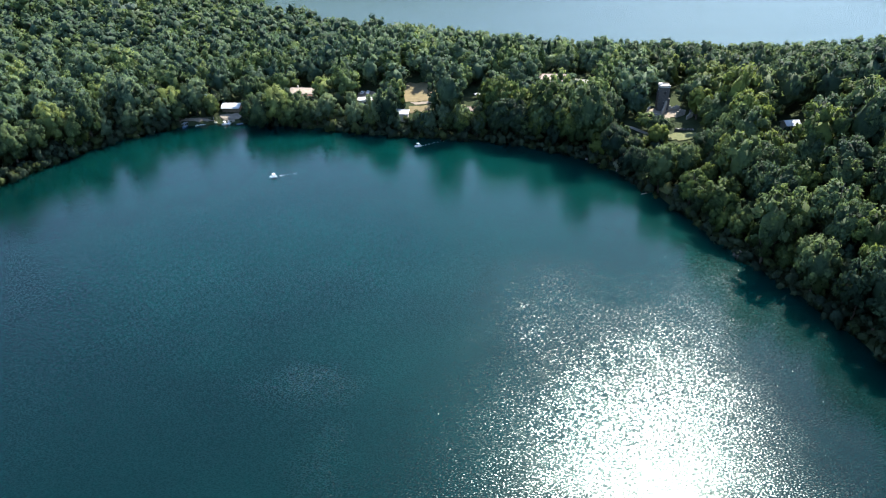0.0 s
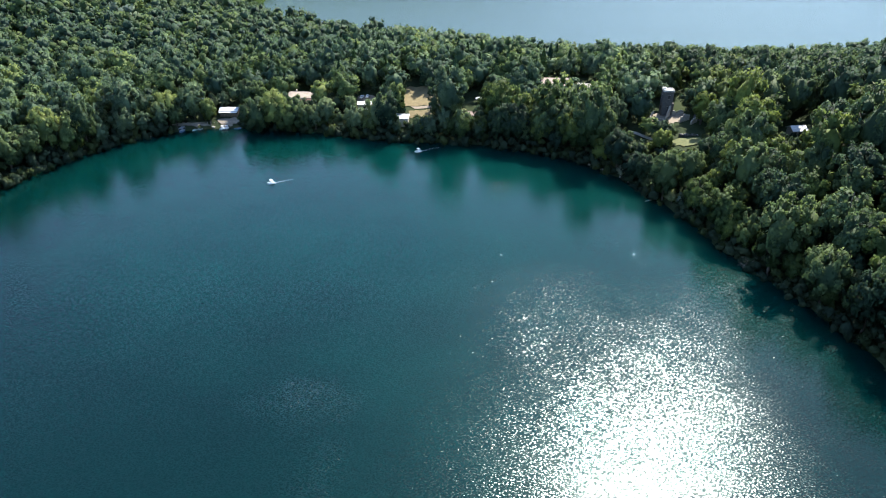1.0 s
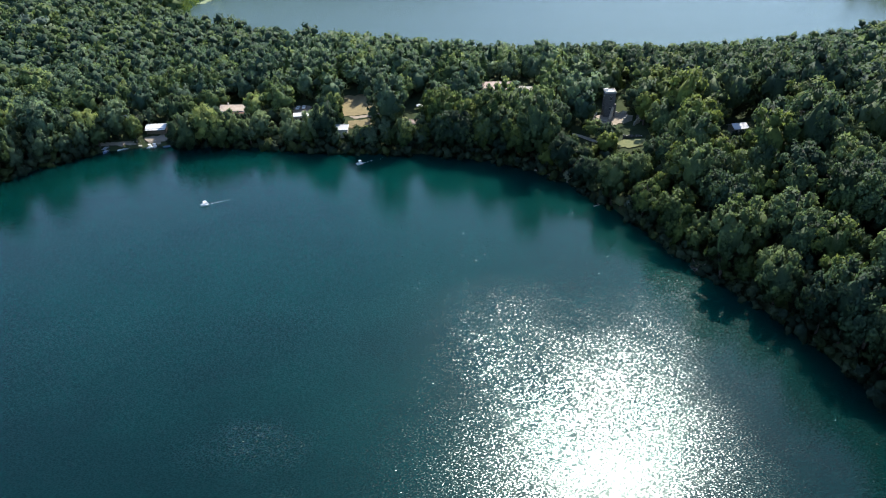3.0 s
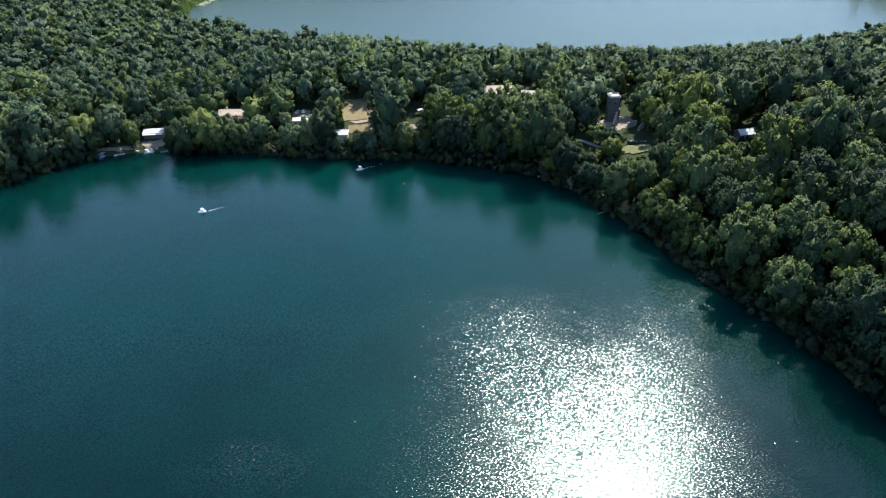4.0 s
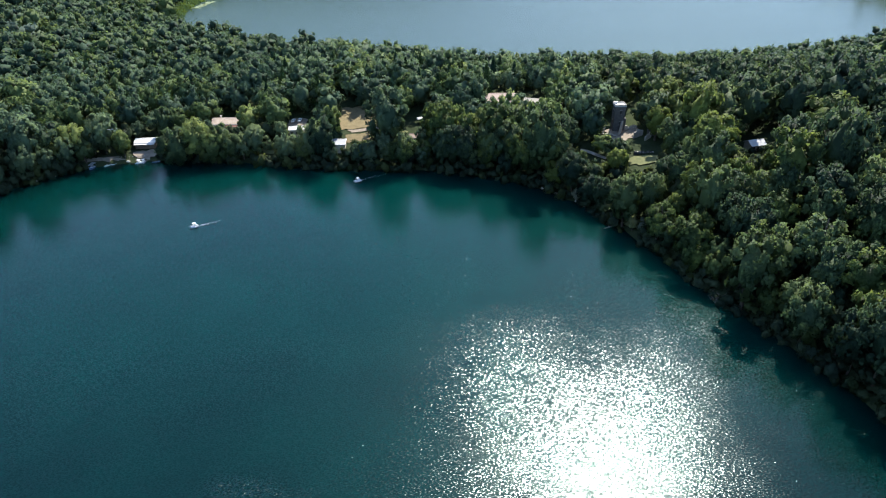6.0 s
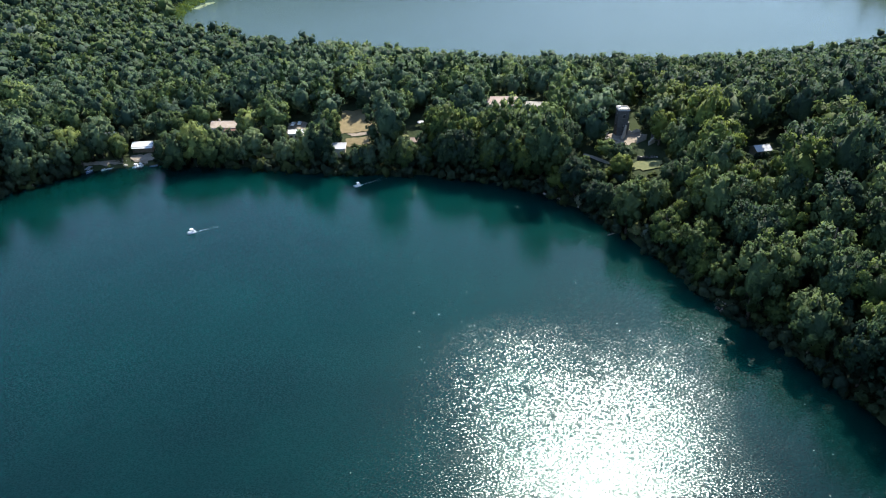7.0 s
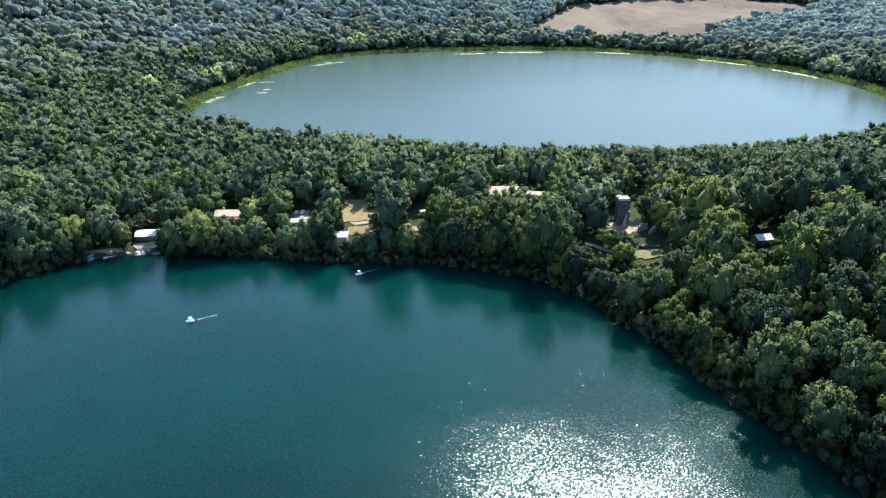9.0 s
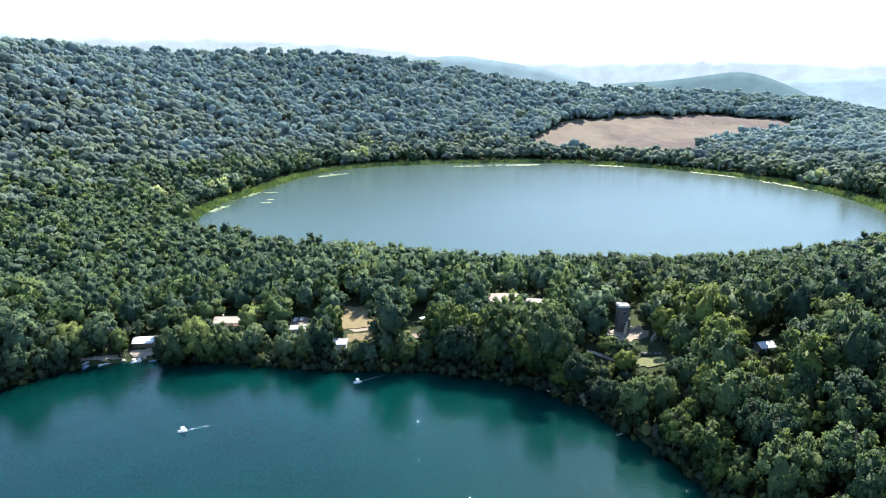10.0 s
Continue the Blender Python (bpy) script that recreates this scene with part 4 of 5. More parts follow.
def ruin_wall(x, y, turn, length, height, seed, stone=None):
    """A broken wall with a stepped, crumbling top."""
    r = np.random.default_rng(seed)
    z = float(land(x, y))
    w = thing("ruin_wall", pose(x, y, z, 0, 0, turn), "broken pale stone wall of the abbey ruin", "wall", "ruined walls round the tower")
    bm = bmesh.new()
    n = max(3, int(length / 1.1))
    for k in range(n):
        h = height * r.uniform(0.45, 1.0)
        block(-length / 2 + length * (k + 0.5) / n, r.uniform(-0.04, 0.04), -1.5, length / n - 0.02, 0.7 + r.uniform(-0.06, 0.06), h + 1.5, 0.08, bm)
    part("masonry", bm, stone or M_PALE_STONE, w)
    cap = bmesh.new()
    for k in range(n):
        if r.uniform() < 0.6:
            block(-length / 2 + length * (k + 0.5) / n, 0, height * r.uniform(0.35, 0.5), 0.7, 0.86, 0.35, 0.08, cap)
    if not cap.verts:
        block(0, 0, height * 0.4, 0.7, 0.86, 0.35, 0.08, cap)
    part("loose_stone", cap, M_ROCK, w)


for k, (x, y, a, l, h) in enumerate(((107, 330.5, 60, 8, 1.8), (108, 325, -32, 7, 1.4), (119.5, 329, 5, 6, 2.4), (120.5, 321, 18, 5, 3.6), (125.5, 318, -20, 4, 3.2), (123, 315.5, 30, 4, 2.8),
                                  (130, 318, 15, 4, 3.0), (117.5, 304.5, -8, 9, 1.2))):
    ruin_wall(x, y, a, l, h, 70 + k, M_STONE if k in (4, 7) else None)


# ---- boats, jetties and cars ----
def hull(length, width, depth, n=9):
    """A boat's shell with a pointed bow, open on top with a floor inside."""
    bm = bmesh.new()
    rings = []
    for k in range(n):
        u = k / (n - 1)
        half = width / 2 * (1 - max(0, (u - 0.45) / 0.55) ** 2.2) * (0.86 + 0.14 * min(1, u * 4))
        x = -length / 2 + length * u
        lift = 0.14 * u ** 3
        prof = [(-half, depth + lift), (-half * 0.86, 0.1 + lift), (0, lift), (half * 0.86, 0.1 + lift), (half, depth + lift), (half * 0.84, depth + lift - 0.01), (0, depth * 0.35 + lift), (-half * 0.84, depth + lift - 0.01)]
        rings.append([bm.verts.new((x, a, b)) for a, b in prof])
    for p, q in zip(rings, rings[1:]):
        for i in range(8):
            bm.faces.new((p[i], p[(i + 1) % 8], q[(i + 1) % 8], q[i]))
    bm.faces.new(rings[0][::-1])
    bmesh.ops.remove_doubles(bm, verts=bm.verts, dist=0.004)
    return bm


def pedal_boat(m, label, group=""):
    b = thing("pedal_boat", m, label, "boat", group)
    for sy in (-1, 1):
        f = part("float", hull(3.3, 0.55, 0.45), M_BOAT, b)
        f.location = (0, sy * 0.58, -0.12)
    part("deck", block(-0.1, 0, 0.26, 2.7, 1.5, 0.12, 0.04), M_BOAT, b)
    for sy in (-1, 1):
        s = part("seat", block(-0.1, sy * 0.36, 0.38, 0.5, 0.56, 0.2, 0.06), M_BOAT, b)
        part("backrest", block(-0.4, sy * 0.36, 0.5, 0.14, 0.54, 0.55, 0.05), M_BOAT, s)
    part("paddle_housing", block(-1.0, 0, 0.34, 0.8, 0.7, 0.5, 0.15), M_BOAT, b)
    part("bow_box", block(0.9, 0, 0.36, 0.7, 1.1, 0.28, 0.1), M_BOAT, b)
    part("tiller", rod((0.3, 0, 0.4), (0.25, 0, 0.85), 0.025), M_GREY, b)
    part("canopy", slope(-0.85, 0.45, -0.75, 1.55, 0.75, 1.6, 0.06), M_BOAT, b)
    for sx in (-0.75, 0.35):
        for sy in (-0.68, 0.68):
            part("canopy_post", rod((sx, sy, 0.36), (sx, sy, 1.56), 0.025), M_GREY, b)
    return b


def row_boat(m, label, paint, group=""):
    b = thing("row_boat", m, label, "boat", group)
    h = part("hull", hull(3.6, 1.4, 0.5), paint, b)
    h.location = (0, 0, -0.12)
    for x in (-0.9, 0.2):
        part("thwart", block(x, 0, 0.24, 0.28, 1.12, 0.05, 0.01), M_WOOD, b)
    for sy in (-1, 1):
        o = part("oar", rod((-0.5, sy * 0.5, 0.42), (1.2, sy * 0.35, 0.45), 0.025), M_WOOD, b)
        part("blade", block(1.25, sy * 0.35, 0.43, 0.5, 0.14, 0.03, 0.01), M_WOOD, o)
    return b


def covered_boat(m, label):
    b = thing("canopy_boat", m, label, "boat", "boats moored at the bank")
    h = part("hull", hull(5.2, 2.3, 0.7), M_BLUE, b)
    h.location = (0, 0, -0.15)
    part("canopy", slope(-2.2, 1.5, -1.05, 1.85, 1.05, 1.9, 0.08), M_GREY, b, "pale grey canvas canopy")
    for sx in (-2.0, 1.3):
        for sy in (-0.9, 0.9):
            part("canopy_post", rod((sx, sy, 0.4), (sx, sy, 1.87), 0.03), M_GREY, b)
    for x in (-1.2, 0.2):
        part("bench", block(x, 0, 0.3, 0.4, 1.7, 0.3, 0.03), M_BOAT, b)
    return b


pedal_boat(pose(-74, 278.5, 0, 0, 0, 205), "white pedal boat under way on open water")
pedal_boat(pose(-9.8, 314, 0, 0, 0, 208), "white pedal boat under way close to the wooded bank")
for x, y, a in ((-113.6, 345.2, 250), (-111.4, 345.6, 262)):
    pedal_boat(pose(x, y, 0, 0, 0, a), "white pedal boat moored at the boat hut", "boats moored at the bank")
row_boat(pose(-105.5, 345.3, 0, 0, 0, 200), "blue rowing boat moored beside the hut", M_BLUE, "boats moored at the bank")
covered_boat(pose(-133.5, 341.6, 0, 0, 0, 262), "blue boat with a pale canvas canopy moored at the bank")
row_boat(pose(-127.3, 343.6, 0, 0, 0, 240), "white rowing boat moored at the bank", M_BOAT, "boats moored at the bank")
row_boat(pose(-124.6, 345.0, 0, 0, 0, 215), "white rowing boat drawn up at the bank", M_BOAT, "boats moored at the bank")
row_boat(pose(54.5, 312.0, 0, 0, 0, 150), "pale rowing boat in the shade of the trees", M_BOAT)


def jetty(x, y, turn, length, width, label):
    j = thing("jetty", pose(x, y, 0, 0, 0, turn), label, "jetty")
    n = int(length / 0.3)
    board = block(0, 0, 0, 0.26, width, 0.06, 0.01)
    first = part("plank", board, M_WOOD, j)
    first.location = (-length / 2 + 0.15, 0, 0.42)
    for k in range(1, n):
        o = new("plank", first.data)
        o.parent = j
        o.location = (-length / 2 + 0.15 + 0.3 * k, 0, 0.42 + 0.01 * (k % 3))
    for sy in (-1, 1):
        part("beam", block(0, sy * width * 0.38, 0.28, length, 0.14, 0.14, 0.01), M_WOOD, j)
        for k in range(3):
            part("pile", rod((-length / 2 + 0.3 + (length - 0.6) * k / 2, sy * width * 0.45, -1.5), (-length / 2 + 0.3 + (length - 0.6) * k / 2, sy * width * 0.45, 0.75), 0.09), M_WOOD, j)


jetty(-112.5, 347.6, 0, 6.0, 1.6, "weathered plank jetty at the boat hut")
jetty(-140.0, 341.0, -6, 5.5, 1.6, "low plank jetty under overhanging trees")

for k in range(7):
    x = -121.5 + 1.7 * k
    p = thing("mooring_post", pose(x, 347.6 + 0.15 * k, float(land(x, 347.6 + 0.15 * k)), 0, 0, 0), "short white-topped mooring post on the bank", "post", "mooring posts on the bank")
    part("post", rod((0, 0, -0.3), (0, 0, 1.0), 0.1, 0.08), M_WOOD, p)
    part("cap", rod((0, 0, 1.0), (0, 0, 1.25), 0.13, 0.1), M_WHITE, p, "white painted cap")


def car(x, y, turn):
    c = thing("car", pose(x, y, float(land(x, y)) + 0.12, 0, 0, turn), "small white car parked on gravel", "car", "cars on the forecourt")
    bm = block(0, 0, 0.28, 4.0, 1.7, 0.55, 0.15)
    part("body", bm, M_BOAT, c)
    cab = block(-0.2, 0, 0.83, 2.2, 1.5, 0.55, 0.2)
    for v in cab.verts:
        if v.co.z > 1.1:
            v.co.x = -0.2 + (v.co.x + 0.2) * 0.78
            v.co.y *= 0.86
    cabin = part("cabin", cab, M_BOAT, c)
    part("windscreen", block(0.72, 0, 0.9, 0.12, 1.2, 0.36, 0.02), M_GLASS, cabin)
    part("rear_window", block(-1.12, 0, 0.9, 0.12, 1.2, 0.34, 0.02), M_GLASS, cabin)
    for sy in (-1, 1):
        part("side_window", block(-0.2, sy * 0.71, 0.9, 1.5, 0.06, 0.32, 0.01), M_GLASS, cabin)
        part("headlight", block(1.96, sy * 0.6, 0.58, 0.08, 0.3, 0.14, 0.02), M_GREY, c)
        for sx in (-1.25, 1.25):
            w = part("wheel", rod((sx, sy * 0.72, 0.3), (sx, sy * 0.86, 0.3), 0.3, n=14), M_RUBBER, c)
            part("rim", rod((sx, sy * 0.86, 0.3), (sx, sy * 0.88, 0.3), 0.18, n=10), M_GREY, w)


car(-42.2, 372.0, 80)
car(-39.0, 372.4, 84)

# fence along the meadow track
z = land(-8, 345)
rail = thing("fence", pose(-16, 345.2, float(land(-16, 345.2)), 0, 0, -4), "low wooden rail fence beside the pavilion", "fence")
for k in range(9):
    part("post", block(-4 + k, 0, -0.4, 0.12, 0.12, 1.5, 0.01), M_WOOD, rail)
for h in (0.5, 0.95):
    part("rail", block(0, 0.09, h, 8.2, 0.05, 0.1, 0.01), M_WOOD, rail)


# ---- bank details ----
def snag(x, y, z, size, seed, material, label, leaning=(0, 0, 1)):
    """A tangle of bare dead branches."""
    r = np.random.default_rng(seed)
    s = thing("dead_branches", pose(x, y, z), label, "branches")
    bm = bmesh.new()
    for k in range(34):
        d = unit(r.normal(0, 1, 3) + np.array(leaning) * 0.8)
        o = r.normal(0, 0.16, 3) * size
        mid = o + d * size * r.uniform(0.35, 0.6)
        end = mid + unit(d + r.normal(0, 0.5, 3)) * size * r.uniform(0.3, 0.55)
        rod(o, mid, 0.05, 0.035, 5, bm)
        rod(mid, end, 0.035, 0.012, 5, bm)
        for _ in range(2):
            rod(mid, mid + unit(d + r.normal(0, 0.8, 3)) * size * 0.4, 0.025, 0.01, 4, bm)
    part("branch", bm, material, s)


snag(109.4, 208.6, 0.8, 3.2, 1, M_TWIG, "pinkish dead branches lying in the water", (-0.8, -0.3, 0.5))
snag(121.5, 191.5, 4.5, 2.4, 2, M_TWIG, "pale bare branches hanging over the bank", (-0.5, -0.4, 0.3))
snag(92.5, 262.5, 0.6, 1.6, 3, M_PALE_STONE, "bleached driftwood at the water's edge", (-0.6, -0.3, 0.3))


def log(x, y, turn, length, label):
    o = thing("fallen_log", pose(x, y, 0.05, 0, 0, turn), label, "log")
    bm = rod((-length / 2, 0, 0.1), (length / 2, 0, 0.16), 0.24, 0.15, 9)
    for v in bm.verts:
        v.co += Vector(noise.noise_vector(v.co * 2.0)) * 0.06
    part("stem", bm, M_PALE_STONE, o)
    part("stub", rod((0.3, 0, 0.2), (0.7, 0.3, 0.6), 0.07, 0.03), M_PALE_STONE, o)


log(88.6, 260.5, 20, 3.2, "bleached log floating at the water's edge")
log(-151, 337.5, 30, 4.5, "pale log at the grassy bank")


def boulder(x, y, size, seed):
    r = np.random.default_rng(seed)
    v, f = BALLS[2]
    v = v * (1 + r.uniform(-0.2, 0.2, (len(v), 1))) * size * np.array([1.2, 0.9, 0.65])
    o = new("boulder", mesh_from("boulder", v, f, M_ROCK, False))
    o.matrix_world = pose(x, y, max(float(land(x, y)), 0) + size * 0.2, 0, 0, r.uniform(0, 360))
    tagged(o, "grey-brown boulder on the lake bank", "boulder", "boulders on the bank")


for k in range(26):
    a = radians(rng.uniform(20, 122))
    q = float(shore_radius(SMALL, np.array(a))) + rng.uniform(-0.6, 0.8)
    boulder(SMALL[0] + q * math.cos(a), SMALL[1] + q * math.sin(a), rng.uniform(0.35, 0.9), 800 + k)

# silvery willows leaning over the water
for k, (x, y, size) in enumerate(((82.8, 283.5, 3.0), (96.6, 255.6, 3.2), (99.6, 251.6, 2.8), (-182, 300, 2.6), (124, 188, 2.2))):
    t = thing("willow", pose(x, y, float(land(x, y)), 0, 0, 70 * k), "silver-leaved willow leaning over the bank", "tree", "willows on the bank")
    part_mesh = new("crown", mesh_from("crown", *crown(900 + k, 9, 1, 420, 0.11, 1.0), M_PALE, False))
    part_mesh.parent, part_mesh.scale = t, (size, size, size)
    stem_part = new("trunk", STEMS[k % 3])
    stem_part.parent, stem_part.scale = t, (size * 2.2,) * 3

# pale trees along the wide lake's shore
for k, (x, y, size) in enumerate(((-159, 799, 5.6), (-163, 775, 5.0), (-171, 768, 4.6), (-204, 703, 5.4), (-212, 709, 4.8), (-19, 1027, 5.8), (-34, 1013, 5.2), (-44, 1008, 4.6), (515, 782, 5.4), (504, 780, 4.6))):
    t = thing("silver_poplar", pose(x, y, float(land(x, y)), 0, 0, 50 * k), "pale silver-green tree on the wide lake's shore", "tree", "pale trees on the far shore")
    o = new("crown", mesh_from("crown", *crown(920 + k, 6, 1, 260, 0.13, 1.05), M_SILVER, False))
    o.parent, o.scale = t, (size * 1.5, size * 1.5, size * 1.75)
    o = new("trunk", STEMS[k % 3])
    o.parent, o.scale = t, (size * 2.2,) * 3

# two pale poplars on the isthmus crest
for k, (x, y, size) in enumerate(((76, 431, 4.4), (84, 434, 4.0))):
    t = thing("poplar", pose(x, y, float(land(x, y)), 0, 0, 35 * k), "tall pale green poplar on the isthmus crest", "tree", "poplars on the isthmus crest")
    o = new("crown", mesh_from("crown", *crown(940 + k, 12, 1, 420, 0.11, 1.0), M_PALE, False))
    o.parent, o.scale = t, (size, size, size * 1.9)
    o = new("trunk", STEMS[k])
    o.parent, o.scale = t, (size * 2.6,) * 3

# leafy bushes before the hillside cottage
for k, (x, y, size) in enumerate(((155.5, 284.2, 1.9), (159.0, 283.6, 1.7), (162.5, 284.0, 2.0))):
    t = thing("laurel_bush", pose(x, y, float(land(x, y)), 0, 0, 90 * k), "leafy green bush in front of the hillside cottage", "bush", "bushes before the cottage")
    o = new("crown", FINE_MESH[k])
    o.parent, o.scale, o.location = t, (size, size, size * 0.9), (0, 0, -0.3)

# a small round tree on the lakeside lawn
size = 3.0
tree = thing("small_round_tree", pose(-52, 346, float(land(-52, 346)), 0, 0, 40), "small round tree standing alone on a lakeside lawn", "tree")
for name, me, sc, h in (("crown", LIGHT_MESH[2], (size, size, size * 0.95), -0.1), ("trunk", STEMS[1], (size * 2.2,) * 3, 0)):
    o = new(name, me)
    o.parent, o.scale, o.location = tree, sc, (0, 0, h)


def parasol(x, y, spread, cloth, label):
    t = thing("parasol", pose(x, y, float(land(x, y)), 0, 0, 20), label, "parasol", "parasols by the lake")
    bm = bmesh.new()
    n = 8
    rim = [bm.verts.new((spread * math.cos(6.2832 * k / n), spread * math.sin(6.2832 * k / n), 2.2)) for k in range(n)]
    hem = [bm.verts.new((v.co.x, v.co.y, 1.95)) for v in rim]
    top = bm.verts.new((0, 0, 2.9))
    for k in range(n):
        bm.faces.new((rim[k], rim[(k + 1) % n], top))
        bm.faces.new((hem[k], hem[(k + 1) % n], rim[(k + 1) % n], rim[k]))
    part("canopy", bm, cloth, t)
    part("pole", rod((0, 0, -0.2), (0, 0, 3.0), 0.035), M_GREY, t)
    part("foot", rod((0, 0, 0.0), (0, 0, 0.12), 0.3), M_GREY, t)


parasol(22.0, 359.5, 2.0, M_WHITE, "white parasol beside the kiosk path")
parasol(13.5, 347, 1.6, M_LAWN, "faded green parasol beside the kiosk path")
parasol(-122, 361, 1.7, M_WHITE, "white parasol under the trees behind the boat hut")

# dark conifers on the isthmus
SPIRES = [mesh_from("crown", *spire(950 + k, 8, 270, 0.2), M_NEEDLE, False) for k in range(3)]
x, y = spots(-70, 330, 374, 450, 17, 71, lambda x, y, s: (s > 20) & (np.hypot(x - 110, y - 318) > 22) & (np.hypot(x - 72, y - 364) > 17))
firs = list(zip(x, y)) + [(-21.5, 349), (-19.0, 351.5), (50, 367), (53.5, 372), (196, 372), (202, 368)]
for k, (px, py) in enumerate(firs):
    px, py = float(px), float(py)
    back = from_shore(WIDE, px, py)
    if back < 45:
        continue
    size = min(rng.uniform(3.3, 4.2), (float(headroom(np.array(px), np.array(py))) + 2.5) / 5.4)
    t = thing("conifer", pose(px, py, float(land(px, py)), 0, 0, rng.uniform(0, 360)), "tall dark green conifer among broadleaf trees", "tree", "conifers on the isthmus")
    for name, me, sc, h in (("crown", SPIRES[k % 3], (size, size, size * 1.25), 1.2), ("trunk", STEMS[k % 3], (size * 3,) * 3, 0)):
        o = new(name, me)
        o.parent, o.scale, o.location = t, sc, (0, 0, h)


# foam trails of the two boats
def wake(x, y, turn, length, seed):
    r = np.random.default_rng(seed)
    bm = bmesh.new()
    c, q = math.cos(radians(turn)), math.sin(radians(turn))
    for k in range(int(length * 6)):
        u = r.uniform(0, 1) ** 1.4 * length
        w = r.normal(0, 0.16 + 0.05 * u)
        s = r.uniform(0.04, 0.13) * (1 - 0.6 * u / length)
        px, py = x + u * c - w * q, y + u * q + w * c
        bm.faces.new([bm.verts.new((px + s * math.cos(a) * 1.6, py + s * math.sin(a), 0.03)) for a in np.arange(6) * 1.047 + r.uniform(0, 1)])
    tagged(part("wake_foam", bm, M_FOAM, None, "thin white foam trail behind a boat"), "", "foam", kind="stuff")


wake(-72.4, 279.2, 24, 9, 1)
wake(-8.2, 314.9, 28, 13, 2)


# floating lily pads by the wide lake's shores
def lilies(x, y, hx, hy, turn, count, seed):
    r = np.random.default_rng(seed)
    bm = bmesh.new()
    c, q = math.cos(radians(turn)), math.sin(radians(turn))
    for k in range(count):
        u, w = r.normal(0, 0.5) * hx, r.normal(0, 0.5) * hy
        px, py, s = x + u * c - w * q, y + u * q + w * c, r.uniform(0.7, 2.4)
        n = 9
        bm.faces.new([bm.verts.new((px + s * r.uniform(0.7, 1.2) * math.cos(6.2832 * i / n) * 1.5, py + s * r.uniform(0.7, 1.2) * math.sin(6.2832 * i / n), 0.03 + 0.002 * (k % 5))) for i in range(n)])
    tagged(part("lily_pads", bm, M_LILY, None, "yellow-green mat of floating lily pads"), "", "water plants", kind="stuff")


for k, (x, y, hx, hy, a, n) in enumerate(((132, 1000, 18, 4, 0, 60), (205, 1006, 34, 4, -2, 110), (-114, 744, 5, 2, 0, 16), (-112, 762, 2, 1.5, 0, 6), (-138, 795, 16, 6, 70, 60), (-155, 715, 16, 3, 75, 45),
                                        (-122, 850, 14, 3, 65, 40), (-60, 930, 20, 5, 40, 60), (445, 885, 40, 5, -52, 130), (488, 790, 46, 5, -72, 150), (330, 985, 26, 4, -28, 70), (-118, 805, 5, 2, 20, 16))):
    lilies(x, y, hx, hy, a, n, 40 + k)


# the tilled field on the far rim
def tilled():
    n = Nodes("tilled_field")
    x, y, _ = n.split()
    tone = n.math("ADD", n.math("MULTIPLY", n.noise(0.012, 3.0, 0.5), 0.8), n.math("MULTIPLY", n.noise(0.2, 3.0), 0.2))
    west = n.math("ADD", x, n.math("MULTIPLY_ADD", n.noise(0.02, 3.0), 60.0, -30.0))
    tone = n.math("ADD", tone, n.span(west, 330, 390, 0.12, -0.02))
    east = n.math("SUBTRACT", n.math("MULTIPLY_ADD", n.math("SUBTRACT", west, 420), 0.28, 1085), y)
    tone = n.math("SUBTRACT", tone, n.span(east, -6, 10, 0.0, 0.1))
    c = n.ramp(tone, [(0.36, (0.066, 0.044, 0.035)), (0.45, (0.078, 0.053, 0.041)), (0.50, (0.102, 0.074, 0.052)), (0.62, (0.130, 0.100, 0.068))])
    furrow = n.node("ShaderNodeTexWave")
    furrow.inputs["Scale"].default_value, furrow.inputs["Distortion"].default_value = 0.12, 1.5
    n.put(furrow.inputs["Vector"], n.pos)
    return n.done(c, 0.95, n.bump(furrow.outputs["Fac"], 0.25))


gx, gy = np.arange(226, 802, 6.0), np.arange(1000, 1270, 6.0)
v, f = sheet(gx, gy, lambda a, b: land(a, b) + 1.3)
mid = v[f].mean(1)
f = f[in_field(mid[:, 0], mid[:, 1])]
tagged(new("tilled_field", mesh_from("tilled_field", v, f, tilled())), "bare tilled field of tan and reddish soil", "field", kind="structure")


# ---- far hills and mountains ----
def haze_glow(name, colour, glow):
    """A far ridge: the haze of kilometres of summer air is put into its pale colour and a glow."""
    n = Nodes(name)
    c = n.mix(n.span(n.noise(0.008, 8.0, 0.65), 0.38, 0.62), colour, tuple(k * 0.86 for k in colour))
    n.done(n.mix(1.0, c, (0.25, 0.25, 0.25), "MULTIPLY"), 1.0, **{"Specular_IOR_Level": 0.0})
    # the ridge gives off no light; emission imitates bright haze before it
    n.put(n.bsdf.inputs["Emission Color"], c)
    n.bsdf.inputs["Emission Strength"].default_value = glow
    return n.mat


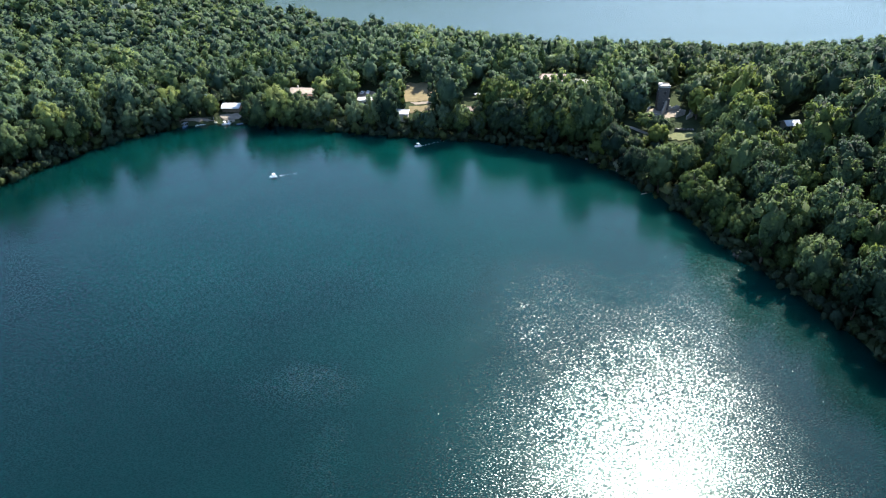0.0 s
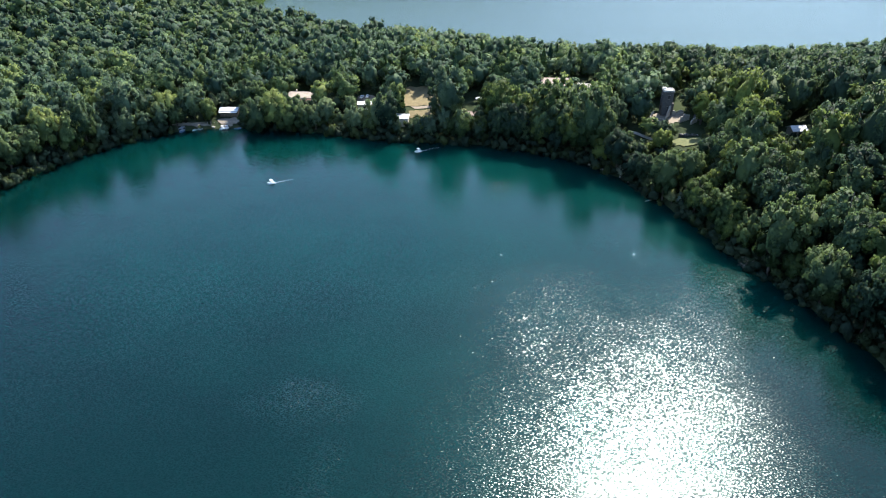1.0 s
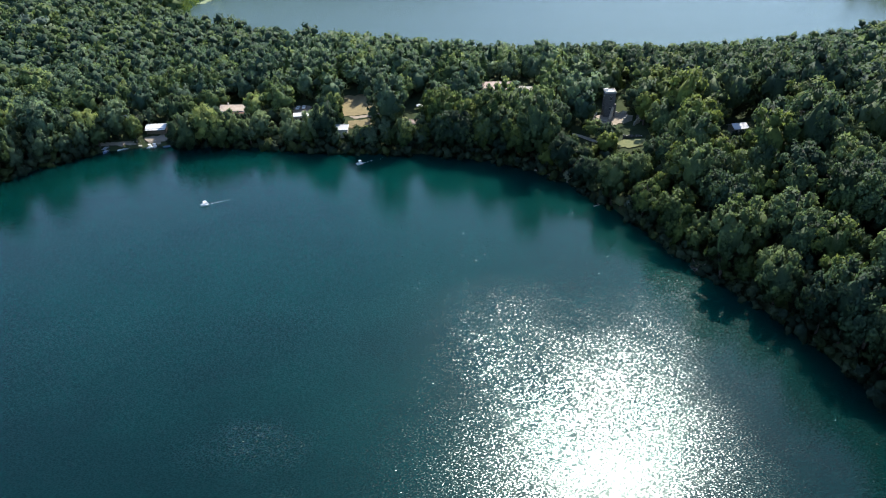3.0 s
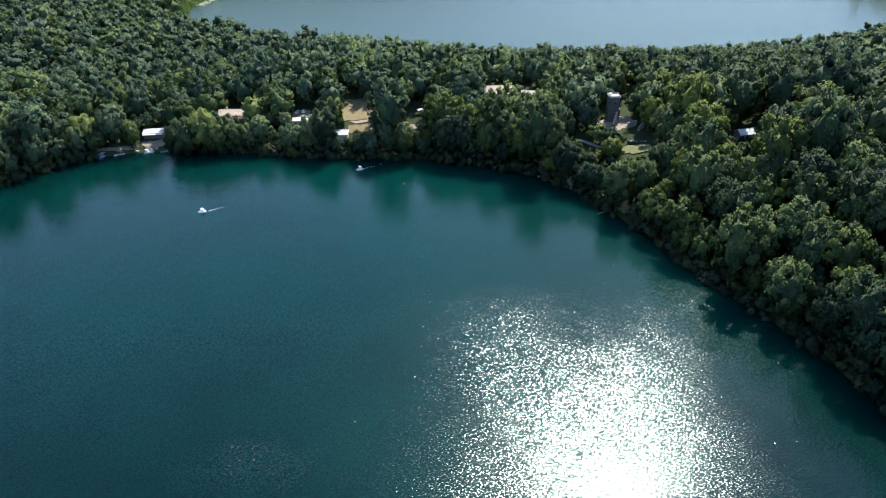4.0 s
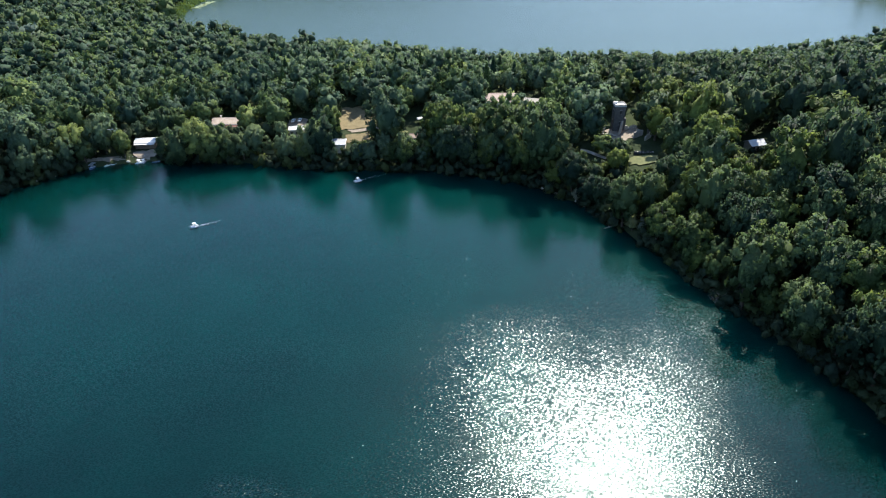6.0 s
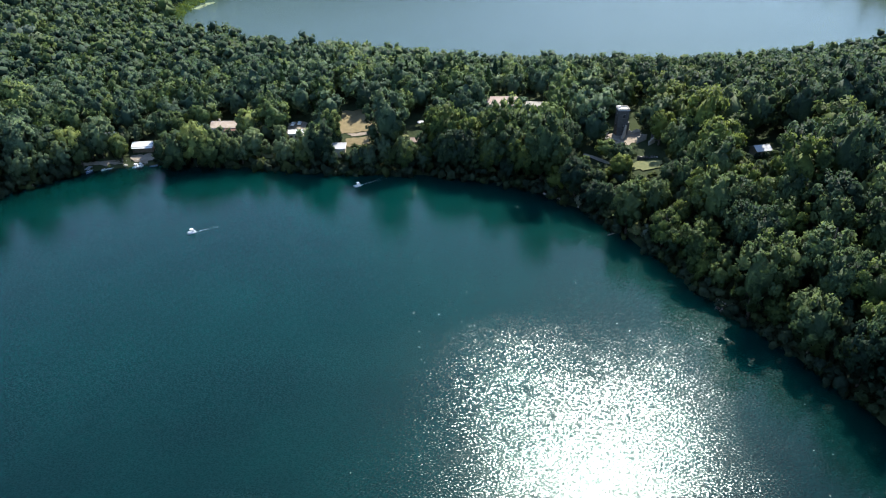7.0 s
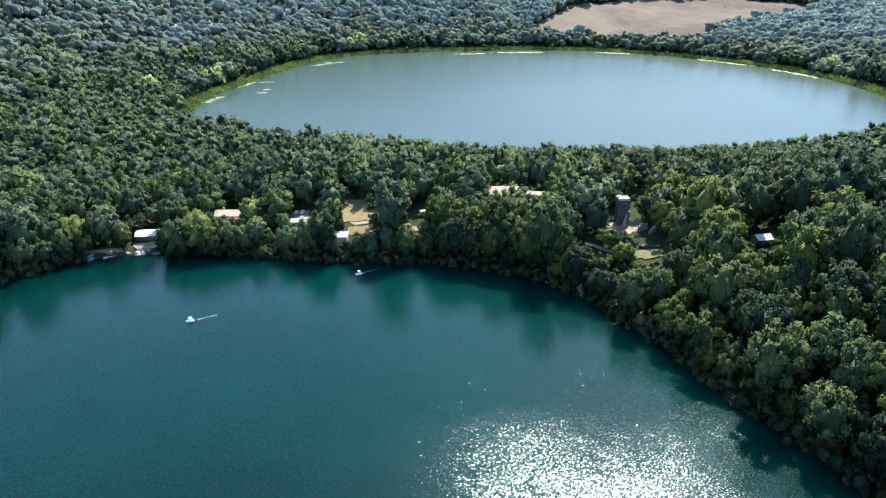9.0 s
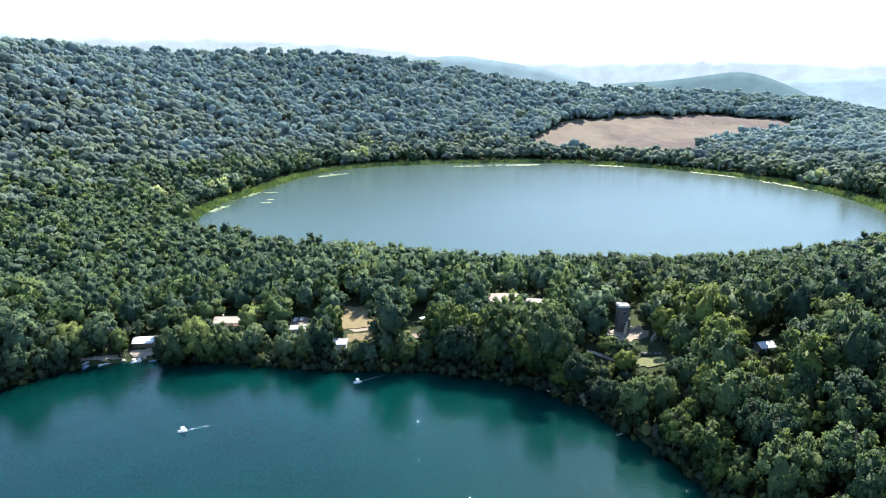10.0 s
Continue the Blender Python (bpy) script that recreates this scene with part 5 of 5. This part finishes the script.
def ridge(name, points, depth, material, label, foot=-60, rough=8.0, seed=1):
    """A long hill through crest points (x, y, z), sloping down on both sides."""
    p = np.array(points, float)
    t = np.concatenate([[0], np.cumsum(np.hypot(*np.diff(p[:, :2], axis=0).T))])
    u = np.linspace(0, t[-1], 90)
    soft = lambda col: np.convolve(np.pad(np.interp(u, t, col), 4, mode="edge"), np.ones(9) / 9, "valid")
    cx, cy, cz = soft(p[:, 0]), soft(p[:, 1]), soft(p[:, 2])
    rows = []
    for k in np.linspace(-1, 1, 17):
        fall = (1 - abs(k)) ** 1.2 if k else 1.0
        far = np.hypot(cx, cy)
        px, py = cx + cx / far * depth * k, cy + cy / far * depth * k
        rows.append(np.stack([px, py, foot + (cz - foot) * fall + swell(px, py, 220, seed) * rough * fall], -1))
    v = np.concatenate(rows)
    i = np.arange(17 * 90).reshape(17, 90)
    f = np.stack([i[:-1, :-1], i[:-1, 1:], i[1:, 1:], i[1:, :-1]], -1).reshape(-1, 4)
    tagged(new(name, mesh_from(name, v, f, material)), label, "mountains", kind="structure")


def seen_from_camera(far, *marks):
    """Crest points at one distance, placed to fit the camera's view: bearing in degrees and degrees above or below its
    eye level.
    """
    return [(far * math.sin(radians(a)), 41 + far * math.cos(radians(a)), 131 + far * math.tan(radians(e))) for a, e in marks]


ridge("mountain_range", seen_from_camera(4500, (-42, 3.6), (-34, 3.9), (-28, 3.4), (-25.5, 2.7), (-22, 2.6), (-18, 2.9), (-14, 2.8), (-10, 2.75), (-5, 2.6), (0, 2.2), (4, 1.6), (10, 0.9), (16, 0.7), (24, 0.9), (29, 1.1), (34, 0.5), (48, 0.8)), 250,
      haze_glow("pale_mountains", (0.74, 0.86, 0.92), 0.288), "pale blue mountain range in summer haze", rough=16, seed=21)
ridge("ridge_middle", seen_from_camera(3700, (-8, -0.7), (-3, 0.5), (1, 0.9), (4, 1.1), (7, 1.25), (10, 0.85), (13, 0.35), (16, -0.4), (18, -1.1), (21, -1.6)), 300,
      haze_glow("blue_ridge", (0.36, 0.51, 0.58), 0.255), "hazy blue wooded ridge behind the rim", rough=5, seed=22)
ridge("ridge_right", seen_from_camera(4100, (22, -1.6), (28, -0.9), (33, -0.6), (37, -0.4), (42, -0.2), (50, 0.2)), 300,
      haze_glow("pale_ridge", (0.46, 0.62, 0.71), 0.284), "long pale blue ridge in the haze", rough=5, seed=23)
ridge("hill_round", seen_from_camera(3000, (16, -1.8), (18.5, -1.1), (20, -0.85), (23, -0.7), (25, -0.5), (27, -0.1), (28.5, 0.05), (30, -0.3), (32, -1.0), (33.5, -1.7), (35, -2.6), (37, -3.2)), 280,
      haze_glow("green_hill", (0.19, 0.30, 0.34), 0.309), "rounded hazy green hill beyond the rim", rough=3, seed=24)
ridge("plain_far", seen_from_camera(2500, (12, -2.0), (16, -1.3), (19, -1.08), (21.5, -1.3), (23, -1.75), (27, -2.1), (31, -2.4), (36, -2.6), (46, -2.4)), 350,
      haze_glow("stubble_plain", (0.74, 0.78, 0.74), 0.282), "pale stubble fields beyond the rim", rough=2, seed=25)
